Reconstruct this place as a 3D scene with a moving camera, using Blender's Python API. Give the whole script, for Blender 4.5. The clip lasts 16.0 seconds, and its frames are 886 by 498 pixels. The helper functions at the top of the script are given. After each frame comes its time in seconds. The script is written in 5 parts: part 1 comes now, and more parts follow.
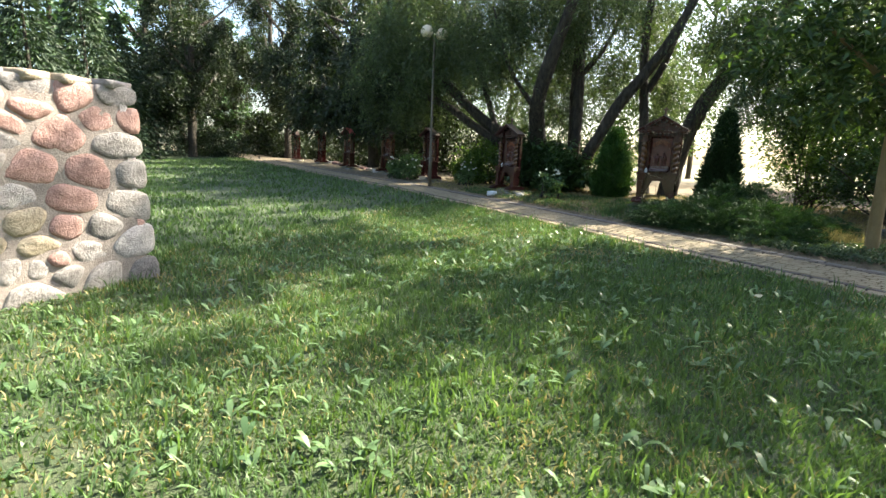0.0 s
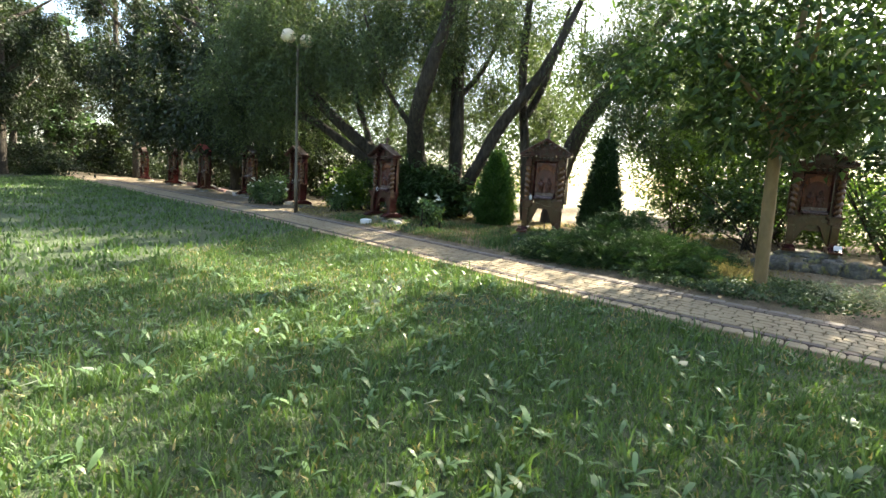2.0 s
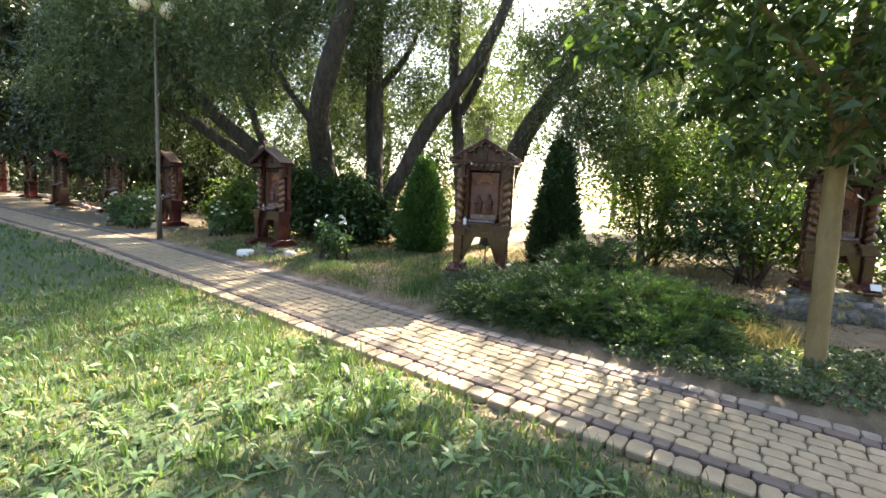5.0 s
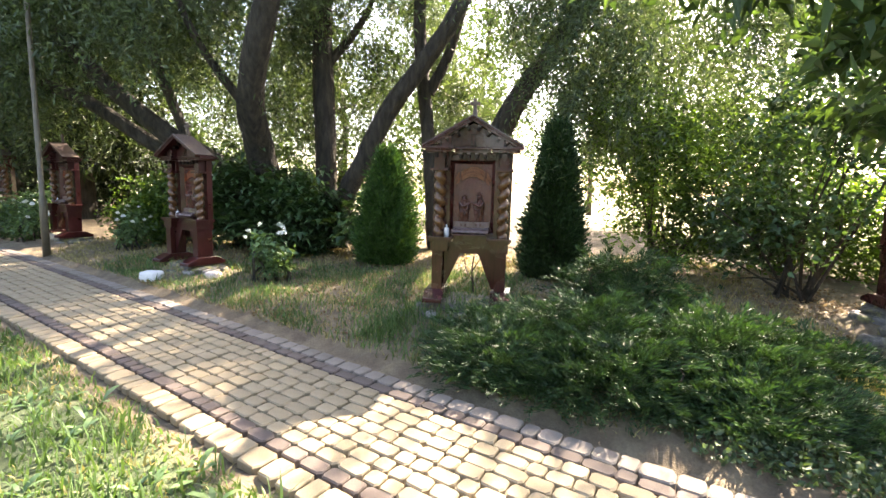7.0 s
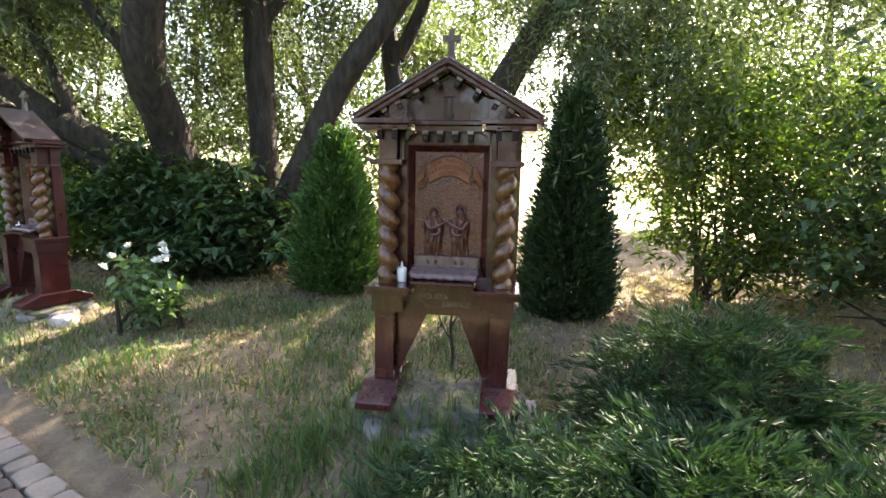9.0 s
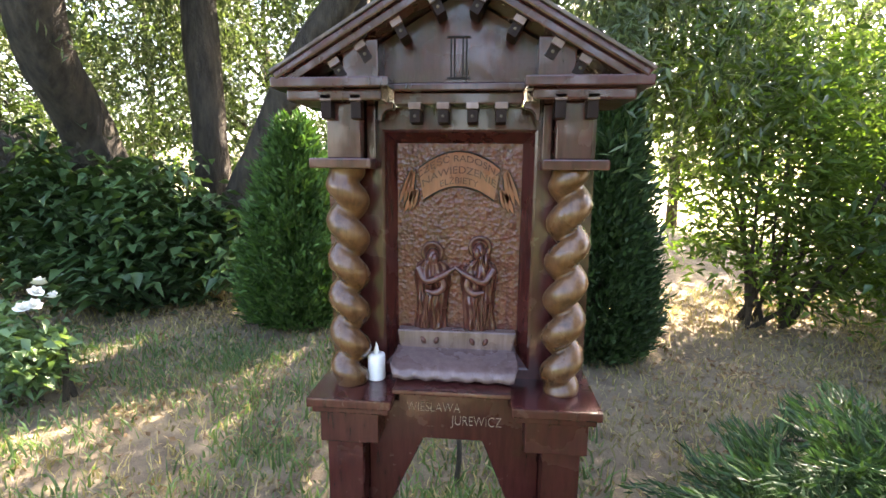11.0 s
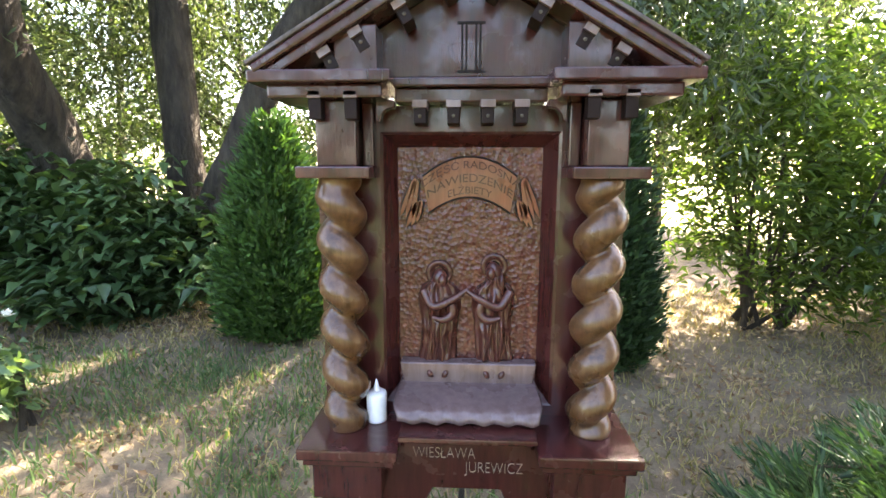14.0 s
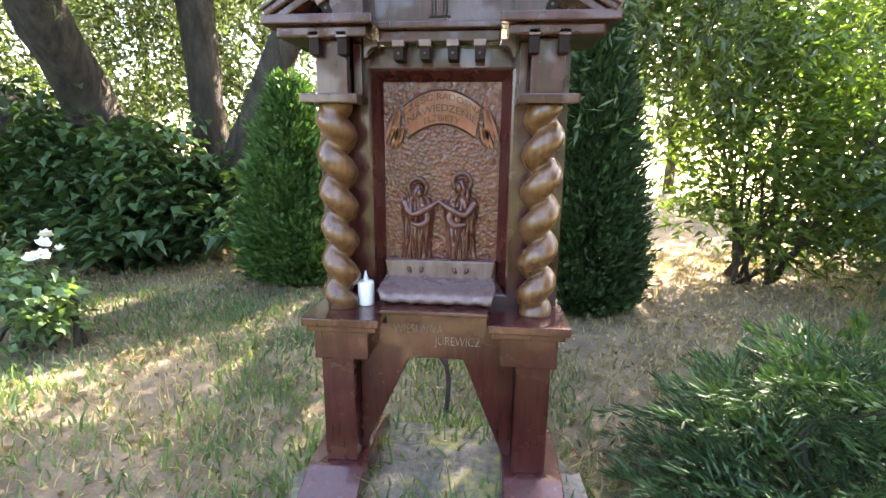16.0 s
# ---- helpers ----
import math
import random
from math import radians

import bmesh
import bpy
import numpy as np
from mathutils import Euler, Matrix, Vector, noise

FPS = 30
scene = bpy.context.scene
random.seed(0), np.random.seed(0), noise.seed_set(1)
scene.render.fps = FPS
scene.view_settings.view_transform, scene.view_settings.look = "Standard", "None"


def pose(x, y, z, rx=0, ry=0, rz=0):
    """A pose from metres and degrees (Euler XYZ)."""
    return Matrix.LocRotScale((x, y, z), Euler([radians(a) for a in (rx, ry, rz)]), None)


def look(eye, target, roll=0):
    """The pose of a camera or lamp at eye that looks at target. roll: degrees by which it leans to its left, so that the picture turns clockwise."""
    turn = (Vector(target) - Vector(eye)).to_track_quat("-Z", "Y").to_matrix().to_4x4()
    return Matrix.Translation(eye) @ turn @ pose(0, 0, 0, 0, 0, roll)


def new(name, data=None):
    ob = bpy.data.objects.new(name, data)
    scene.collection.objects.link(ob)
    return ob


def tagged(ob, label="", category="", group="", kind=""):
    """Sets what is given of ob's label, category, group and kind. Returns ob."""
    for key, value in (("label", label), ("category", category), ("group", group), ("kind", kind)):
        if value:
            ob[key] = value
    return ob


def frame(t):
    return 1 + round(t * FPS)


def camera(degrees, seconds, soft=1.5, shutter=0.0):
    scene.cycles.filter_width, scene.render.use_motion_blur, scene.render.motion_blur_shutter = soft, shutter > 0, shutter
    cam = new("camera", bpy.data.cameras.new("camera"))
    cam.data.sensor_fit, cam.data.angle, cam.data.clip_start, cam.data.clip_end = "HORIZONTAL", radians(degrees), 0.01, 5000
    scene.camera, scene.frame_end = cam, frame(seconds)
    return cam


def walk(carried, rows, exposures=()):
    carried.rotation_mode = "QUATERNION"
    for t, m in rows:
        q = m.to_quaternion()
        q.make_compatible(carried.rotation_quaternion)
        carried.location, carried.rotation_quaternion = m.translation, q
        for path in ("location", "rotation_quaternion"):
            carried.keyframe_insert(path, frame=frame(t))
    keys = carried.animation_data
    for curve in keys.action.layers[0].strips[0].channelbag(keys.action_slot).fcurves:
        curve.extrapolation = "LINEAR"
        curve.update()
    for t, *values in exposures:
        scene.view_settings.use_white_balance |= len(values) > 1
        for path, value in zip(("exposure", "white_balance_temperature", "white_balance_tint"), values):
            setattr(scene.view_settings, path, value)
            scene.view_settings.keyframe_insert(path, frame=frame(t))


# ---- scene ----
cam = camera(86.7, 16.0)
METRES, EYE, TILT, LEAN, TURN = 9.9, 1.5, 0.0, 0.0, 33.8
PATH = [
    (0, (0.012, -0.098, 1.541), (-1.071, 1.537, 1.15), 2.3),
    (0.5, (-0.055, 0.314, 1.58), (-0.887, 2.103, 1.253), 2.5),
    (1, (-0.188, 0.704, 1.543), (-0.95, 2.53, 1.249), 2.7),
    (1.5, (-0.347, 1.112, 1.555), (-1.071, 2.956, 1.28), 2.9),
    (2, (-0.439, 1.517, 1.55), (-1.121, 3.378, 1.278), 3.2),
    (2.5, (-0.565, 1.987, 1.543), (-1.193, 3.866, 1.273), 3.2),
    (3, (-0.61, 2.43, 1.593), (-1.206, 4.32, 1.321), 3.1),
    (3.5, (-0.599, 2.916, 1.639), (-1.159, 4.817, 1.37), 2.9),
    (4, (-0.728, 3.305, 1.653), (-1.245, 5.22, 1.403), 3.0),
    (4.5, (-0.782, 3.777, 1.649), (-1.266, 5.704, 1.423), 2.8),
    (4.7, (-0.798, 3.995, 1.686), (-1.272, 5.926, 1.463), 2.8),
    (6.8, (-1.331, 5.887, 1.805), (-1.644, 7.845, 1.547), 1.6),
    (7, (-1.358, 6.055, 1.814), (-1.663, 8.015, 1.561), 1.6),
    (7.5, (-1.349, 6.584, 1.812), (-1.621, 8.548, 1.549), 1.5),
    (8, (-1.438, 7.132, 1.809), (-1.692, 9.096, 1.533), 1.5),
    (8.5, (-1.515, 7.635, 1.844), (-1.764, 9.599, 1.556), 1.3),
    (9, (-1.498, 8.162, 1.925), (-1.75, 10.123, 1.628), 1.4),
    (9.2, (-1.528, 8.301, 1.953), (-1.78, 10.263, 1.658), 1.4),
    (11.3, (-1.777, 9.427, 1.992), (-1.951, 11.394, 1.671), 0.5),
    (11.5, (-1.818, 9.485, 2.007), (-1.997, 11.452, 1.691), 0.5),
    (12, (-1.842, 9.532, 2.018), (-2.022, 11.499, 1.707), 0.2),
    (12.5, (-1.819, 9.524, 2.011), (-1.99, 11.492, 1.698), 0.2),
    (13, (-1.813, 9.513, 2.012), (-1.96, 11.483, 1.702), 0.1),
    (13.5, (-1.807, 9.512, 2.012), (-1.938, 11.482, 1.692), 0.1),
    (14, (-1.812, 9.506, 2.007), (-1.911, 11.477, 1.679), 0.1),
    (14.5, (-1.821, 9.511, 2.007), (-1.908, 11.477, 1.652), 0.2),
    (15, (-1.811, 9.487, 1.961), (-1.912, 11.447, 1.576), 0.6),
    (15.5, (-1.691, 9.337, 1.92), (-1.809, 11.286, 1.488), 1.0),
    (16, (-1.657, 9.196, 1.881), (-1.834, 11.139, 1.44), 0.5),
]
walk(cam, [(t, look(eye, target, roll)) for t, eye, target, roll in PATH], [(0.0, 2.4, 6800, 6), (1.0, 2.5, 6900, 6), (2.5, 2.95, 7200, 8), (4.5, 3.2, 7300, 13), (7.0, 3.5, 7500, 17), (9.2, 3.65, 7450, 17), (11.5, 4.35, 7400, 20), (14.5, 4.4, 7400, 19), (16.0, 4.6, 7400, 18)])

# ---- world, sun, exposure ----
SUN_AZ, SUN_EL = 28.0, 43.0          # degrees: azimuth from +y towards +x, height
world = bpy.data.worlds.new("world")
scene.world = world
world.use_nodes = True
wn = world.node_tree
sky = wn.nodes.new("ShaderNodeTexSky")
sky.sky_type, sky.sun_disc = "NISHITA", False
sky.sun_elevation, sky.sun_rotation = radians(SUN_EL), radians(SUN_AZ)
sky.dust_density = 2.6
wn.links.new(sky.outputs[0], wn.nodes["Background"].inputs[0])
wn.nodes["Background"].inputs[1].default_value = 0.10
sun = new("sun", bpy.data.lights.new("sun", "SUN"))
sun.data.energy, sun.data.angle, sun.data.color = 5.0, radians(0.6), (1.0, 0.93, 0.80)
a, e = radians(SUN_AZ), radians(SUN_EL)
sun.matrix_world = look((0, 0, 0), (-math.sin(a) * math.cos(e), -math.cos(a) * math.cos(e), -math.sin(e)))
sun.location = (6, 6, 30)


# ---- materials ----
def material(name):
    m = bpy.data.materials.new(name)
    m.use_nodes = True
    nt = m.node_tree
    return m, nt, nt.nodes["Principled BSDF"], nt.nodes["Material Output"]


def node(nt, kind, **values):
    n = nt.nodes.new(kind)
    for key, value in values.items():
        n.inputs[key].default_value = value
    return n


def noise_tex(nt, scale, detail=4.0, rough=0.6, vec=None):
    n = node(nt, "ShaderNodeTexNoise", Scale=scale, Detail=detail, Roughness=rough)
    if vec is not None:
        nt.links.new(vec, n.inputs["Vector"])
    return n.outputs["Fac"]


def ramp(nt, fac, stops):
    r = nt.nodes.new("ShaderNodeValToRGB")
    while len(r.color_ramp.elements) < len(stops):
        r.color_ramp.elements.new(0.5)
    for el, (p, c) in zip(r.color_ramp.elements, stops):
        el.position, el.color = p, (*c, 1)
    nt.links.new(fac, r.inputs[0])
    return r.outputs[0]


def mix(nt, fac, c1, c2, mode="MIX"):
    n = nt.nodes.new("ShaderNodeMix")
    n.data_type, n.blend_type = "RGBA", mode
    for sock, v in ((n.inputs[0], fac), (n.inputs[6], c1), (n.inputs[7], c2)):
        if isinstance(v, bpy.types.NodeSocket):
            nt.links.new(v, sock)
        elif isinstance(v, tuple):
            sock.default_value = (*v, 1)
        else:
            sock.default_value = v
    return n.outputs[2]


def bump(nt, bsdf, height, strength=0.3, distance=0.01):
    b = node(nt, "ShaderNodeBump", Strength=strength, Distance=distance)
    nt.links.new(height, b.inputs["Height"])
    nt.links.new(b.outputs[0], bsdf.inputs["Normal"])


def coords(nt, which="Object"):
    return nt.nodes.new("ShaderNodeTexCoord").outputs[which]


def m_leaf(name, dark, light, trans=0.45, gloss=0.45, tint=(1.25, 1.3, 0.5)):
    """Leaves: colour varied leaf by leaf and in drifts, light shining through."""
    m, nt, b, out = material(name)
    rnd = nt.nodes.new("ShaderNodeNewGeometry").outputs["Random Per Island"]
    col = ramp(nt, rnd, [(0.0, dark), (0.75, light), (1.0, tuple(min(1, c * 1.35) for c in light))])
    drift = noise_tex(nt, 0.9, 3, vec=coords(nt))
    col = mix(nt, drift, mix(nt, 0.5, col, (0.55, 0.6, 0.5), "MULTIPLY"), col)
    nt.links.new(col, b.inputs["Base Color"])
    b.inputs["Roughness"].default_value = gloss
    b.inputs["Specular IOR Level"].default_value = 0.35
    tr = nt.nodes.new("ShaderNodeBsdfTranslucent")
    nt.links.new(mix(nt, 1.0, col, tint, "MULTIPLY"), tr.inputs[0])
    sh = nt.nodes.new("ShaderNodeMixShader")
    sh.inputs[0].default_value = trans
    nt.links.new(b.outputs[0], sh.inputs[1])
    nt.links.new(tr.outputs[0], sh.inputs[2])
    nt.links.new(sh.outputs[0], out.inputs[0])
    return m


def m_varied(name, stops, scale, rough=0.8, bump_scale=40, bump_strength=0.4, bump_dist=0.01, per_object=0.0, stretch=None, grime=None):
    """A dull surface: colour from noise, a second fine grain, relief, and shade varied piece by piece."""
    m, nt, b, out = material(name)
    vec = coords(nt)
    if stretch:
        mp = nt.nodes.new("ShaderNodeMapping")
        mp.inputs["Scale"].default_value = stretch
        nt.links.new(vec, mp.inputs["Vector"])
        vec = mp.outputs[0]
    col = ramp(nt, noise_tex(nt, scale, 5, vec=vec), stops)
    fine = noise_tex(nt, bump_scale, 6, 0.7, vec=vec)
    col = mix(nt, 0.55, col, ramp(nt, fine, [(0.25, (0.45, 0.45, 0.45)), (0.75, (1, 1, 1))]), "MULTIPLY")
    if grime:
        col = mix(nt, ramp(nt, noise_tex(nt, scale * 0.37, 5, 0.7, vec=vec), [(0.5, (0, 0, 0)), (0.68, (1, 1, 1))]), col, grime)
    if per_object:
        rnd = nt.nodes.new("ShaderNodeObjectInfo").outputs["Random"]
        hsv = nt.nodes.new("ShaderNodeHueSaturation")
        mr = node(nt, "ShaderNodeMapRange", **{"To Min": 1 - per_object, "To Max": 1 + per_object})
        nt.links.new(rnd, mr.inputs[0])
        nt.links.new(mr.outputs[0], hsv.inputs["Value"])
        nt.links.new(col, hsv.inputs["Color"])
        col = hsv.outputs[0]
    nt.links.new(col, b.inputs["Base Color"])
    b.inputs["Roughness"].default_value = rough
    bump(nt, b, fine, bump_strength, bump_dist)
    return m


def m_varnish(name, base, streak, rough=0.32, hammered=False, stain=False):
    """Varnished carved wood with grain along z, worn gloss."""
    m, nt, b, out = material(name)
    vec = coords(nt)
    mp = nt.nodes.new("ShaderNodeMapping")
    mp.inputs["Scale"].default_value = (1, 1, 0.12)
    nt.links.new(vec, mp.inputs["Vector"])
    grain = noise_tex(nt, 55, 6, 0.65, mp.outputs[0])
    blot = noise_tex(nt, 6, 5, 0.6, vec)
    col = mix(nt, ramp(nt, grain, [(0.35, (0, 0, 0)), (0.7, (1, 1, 1))]), base, streak)
    col = mix(nt, 0.6, col, ramp(nt, blot, [(0.3, (0.55, 0.5, 0.5)), (0.7, (1.0, 1.0, 1.0))]), "MULTIPLY")
    if stain:
        col = mix(nt, ramp(nt, noise_tex(nt, 17, 5, 0.7, vec), [(0.52, (0, 0, 0)), (0.66, (0.75, 0.75, 0.75))]), col, (0.030, 0.014, 0.008))
    nt.links.new(col, b.inputs["Base Color"])
    rr = node(nt, "ShaderNodeMapRange", **{"From Min": 0.3, "From Max": 0.7, "To Min": rough - 0.08, "To Max": rough + 0.16})
    nt.links.new(blot, rr.inputs[0])
    nt.links.new(rr.outputs[0], b.inputs["Roughness"])
    b.inputs["Coat Weight"].default_value, b.inputs["Coat Roughness"].default_value = 0.45, 0.05
    b.inputs["Specular IOR Level"].default_value = 0.35
    if hammered:
        vor = node(nt, "ShaderNodeTexVoronoi", Scale=85.0)
        nt.links.new(vec, vor.inputs["Vector"])
        bump(nt, b, vor.outputs["Distance"], 0.9, 0.005)
    else:
        b.inputs["Coat Weight"].default_value = 0.42
        wave = nt.nodes.new("ShaderNodeMath")
        wave.operation = "MULTIPLY_ADD"
        nt.links.new(noise_tex(nt, 14, 3, 0.5, vec), wave.inputs[0])
        wave.inputs[1].default_value = 1.6
        nt.links.new(grain, wave.inputs[2])
        bump(nt, b, wave.outputs[0], 0.28, 0.005)
    return m


def m_plain(name, col, rough=0.5, metal=0.0, spec=0.5):
    m, nt, b, out = material(name)
    fine = noise_tex(nt, 30, 5, 0.7, coords(nt))
    nt.links.new(mix(nt, 0.35, tuple(col), ramp(nt, fine, [(0.3, (0.6, 0.6, 0.6)), (0.7, (1, 1, 1))]), "MULTIPLY"), b.inputs["Base Color"])
    b.inputs["Roughness"].default_value, b.inputs["Metallic"].default_value = rough, metal
    b.inputs["Specular IOR Level"].default_value = spec
    return m


WOOD = m_varnish("varnished_dark_wood", (0.040, 0.0095, 0.0085), (0.074, 0.0185, 0.0165), 0.20)
# Mauve-grey shelf wood; the pale sheen on its top is put into the colour.
WOOD_SHELF = m_varnish("sheen_paled_shelf_wood", (0.11, 0.068, 0.064), (0.19, 0.13, 0.125), 0.24)
WOOD_RED = m_varnish("varnished_red_wood", (0.036, 0.0055, 0.006), (0.058, 0.010, 0.0105), 0.33)
WOOD_RELIEF = m_varnish("carved_relief_wood", (0.074, 0.0165, 0.0115), (0.138, 0.035, 0.023), 0.17, hammered=True)
WOOD_FIGURE = m_varnish("carved_figure_wood", (0.066, 0.019, 0.014), (0.110, 0.036, 0.026), 0.20)
WOOD_COLUMN = m_varnish("ochre_column_wood", (0.095, 0.041, 0.016), (0.185, 0.095, 0.042), 0.28, stain=True)
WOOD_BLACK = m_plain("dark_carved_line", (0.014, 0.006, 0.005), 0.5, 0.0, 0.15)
WOOD_WORN = m_varnish("worn_roof_board", (0.14, 0.085, 0.075), (0.22, 0.15, 0.135), 0.45)
WOOD_BANNER = m_varnish("copper_toned_wood", (0.17, 0.044, 0.020), (0.26, 0.075, 0.036), 0.26)
ROOF_WORN = m_varnish("weathered_roof_board", (0.070, 0.046, 0.038), (0.125, 0.088, 0.074), 0.5)
WOOD_CUT = m_plain("pale_carved_line", (0.42, 0.32, 0.26), 0.7)
WAX = m_plain("white_candle_plastic", (0.80, 0.80, 0.82), 0.35)
METAL = m_varied("lamp_post_paint", [(0.3, (0.10, 0.085, 0.06)), (0.7, (0.16, 0.13, 0.09))], 8, 0.5, 60, 0.2)
OPAL = m_plain("opal_glass", (0.80, 0.66, 0.48), 0.25)
BARK = m_varied("willow_bark", [(0.28, (0.015, 0.012, 0.008)), (0.70, (0.098, 0.080, 0.058))], 11, 0.9, 20, 1.0, 0.14, stretch=(1, 1, 0.25))
BARK_TAN = m_varied("smooth_tan_bark", [(0.25, (0.17, 0.115, 0.045)), (0.75, (0.30, 0.21, 0.10))], 6, 0.75, 30, 0.5, 0.01, stretch=(1, 1, 0.4))
LEAF_WILLOW = m_leaf("willow_leaf", (0.040, 0.064, 0.030), (0.105, 0.145, 0.074), 0.40, 0.38, (1.2, 1.25, 0.55))
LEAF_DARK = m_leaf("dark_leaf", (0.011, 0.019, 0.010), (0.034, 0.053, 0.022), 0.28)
LEAF_MAPLE = m_leaf("maple_leaf", (0.030, 0.060, 0.024), (0.072, 0.122, 0.044), 0.32)
LEAF_BRIGHT = m_leaf("hazel_leaf", (0.040, 0.080, 0.020), (0.105, 0.175, 0.042), 0.5)
LEAF_ASH = m_leaf("ash_leaf", (0.028, 0.054, 0.020), (0.072, 0.118, 0.040), 0.36)
LEAF_SHRUB = m_leaf("shrub_leaf", (0.030, 0.066, 0.028), (0.078, 0.142, 0.060), 0.25, 0.30)
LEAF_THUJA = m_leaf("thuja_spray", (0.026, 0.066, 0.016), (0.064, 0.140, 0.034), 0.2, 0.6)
# Darker copy of the thuja spray: the shade on it is put into the colour.
LEAF_THUJA_SHADED = m_leaf("shaded_thuja_spray", (0.014, 0.034, 0.012), (0.036, 0.076, 0.024), 0.15, 0.6)
LEAF_SPRUCE = m_leaf("spruce_needles", (0.020, 0.038, 0.022), (0.045, 0.075, 0.040), 0.15, 0.6)
LEAF_JUNIPER = m_leaf("juniper_needles", (0.012, 0.034, 0.015), (0.046, 0.098, 0.034), 0.22, 0.5)
LEAF_SILVER = m_leaf("silver_leaf", (0.14, 0.17, 0.13), (0.26, 0.29, 0.23), 0.2, 0.7)
LEAF_LIME = m_leaf("chartreuse_leaf", (0.16, 0.24, 0.03), (0.30, 0.40, 0.05), 0.4)
LEAF_IVY = m_leaf("ground_ivy_leaf", (0.035, 0.065, 0.035), (0.10, 0.145, 0.075), 0.25)
GRASS = m_leaf("grass_blade", (0.056, 0.102, 0.040), (0.120, 0.195, 0.080), 0.4, 0.45)
GRASS_DRY = m_leaf("dry_grass_blade", (0.15, 0.155, 0.055), (0.36, 0.31, 0.155), 0.35, 0.6, (1.2, 1.1, 0.7))
WEED = m_leaf("weed_leaf", (0.066, 0.125, 0.055), (0.145, 0.230, 0.104), 0.32, 0.4)
PETAL = m_plain("white_petal", (0.82, 0.82, 0.76), 0.6)
SETT = m_varied("buff_concrete_sett", [(0.25, (0.235, 0.185, 0.115)), (0.55, (0.32, 0.255, 0.16)), (0.8, (0.37, 0.31, 0.215))], 5, 0.85, 90, 0.5, 0.004, per_object=0.16)
SETT_DARK = m_varied("brown_concrete_sett", [(0.25, (0.095, 0.070, 0.058)), (0.75, (0.15, 0.118, 0.100))], 5, 0.85, 90, 0.5, 0.004, per_object=0.07)
SETT_GREY = m_varied("dusty_grey_sett", [(0.25, (0.17, 0.145, 0.12)), (0.75, (0.26, 0.225, 0.19))], 6, 0.9, 90, 0.5, 0.004, per_object=0.12)
MORTAR = m_varied("lime_mortar", [(0.3, (0.27, 0.225, 0.205)), (0.7, (0.37, 0.32, 0.285))], 6, 0.95, 45, 0.7, 0.02)
STONES = [m_varied("field_stone_" + n, [(0.30, lo), (0.70, hi)], 9, 0.75, 28, 0.9, 0.025, per_object=0.12) for n, lo, hi in (
    ("grey", (0.22, 0.195, 0.185), (0.37, 0.34, 0.325)), ("pink", (0.36, 0.20, 0.17), (0.48, 0.30, 0.265)),
    ("buff", (0.37, 0.30, 0.21), (0.48, 0.40, 0.30)), ("pale", (0.38, 0.345, 0.33), (0.54, 0.50, 0.485)),
    ("dark", (0.16, 0.145, 0.145), (0.27, 0.25, 0.245)))]
LICHEN_STONE = m_varied("lichened_stone", [(0.3, (0.08, 0.075, 0.068)), (0.7, (0.21, 0.20, 0.18))], 20, 0.9, 30, 0.9, 0.03, grime=(0.30, 0.28, 0.09))
WHITE_STONE = m_plain("whitewashed_stone", (0.72, 0.72, 0.70), 0.7)
ROOF_TILE = m_plain("red_roof_sheet", (0.52, 0.10, 0.09), 0.5)


# ---- ground shape and the path's line ----
PATH_LINE = [(-60.0, 33.4), (-26.5, 18.7), (-18.0, 15.3), (-12.5, 13.15), (-9.85, 12.2), (-6.9, 10.85), (-3.75, 9.42), (-2.1, 8.62), (-0.75, 8.0), (1.6, 7.0), (5.0, 5.7), (12.0, 3.4)]
HALF = 0.74


def resample(points, step):
    p = np.array(points, float)
    d = np.r_[0, np.cumsum(np.hypot(*np.diff(p, axis=0).T))]
    s = np.arange(0, d[-1], step)
    q = np.stack([np.interp(s, d, p[:, i]) for i in (0, 1)], 1)
    k = max(3, int(1.6 / step) | 1)
    pad = np.pad(q, ((k // 2, k // 2), (0, 0)), mode="edge")
    return np.stack([np.convolve(pad[:, i], np.ones(k) / k, "valid") for i in (0, 1)], 1)


LINE = resample(PATH_LINE, 0.05)
TAN = np.gradient(LINE, axis=0)
TAN /= np.linalg.norm(TAN, axis=1)[:, None]
NORMAL = np.stack([-TAN[:, 1], TAN[:, 0]], 1)       # towards the shrines


def offset_from_path(x, y):
    """Signed distance from the path's middle line, positive on the shrines' side."""
    x, y = np.atleast_1d(x).astype(float), np.atleast_1d(y).astype(float)
    out = np.empty(len(x))
    coarse = LINE[::4]
    cn = NORMAL[::4]
    for i in range(0, len(x), 4000):
        d = np.stack([x[i:i + 4000, None] - coarse[None, :, 0], y[i:i + 4000, None] - coarse[None, :, 1]], 2)
        k = np.argmin((d ** 2).sum(2), 1)
        r = np.arange(len(k))
        side = np.sign((d[r, k] * cn[k]).sum(1))
        out[i:i + 4000] = side * np.sqrt((d[r, k] ** 2).sum(1))
    return out


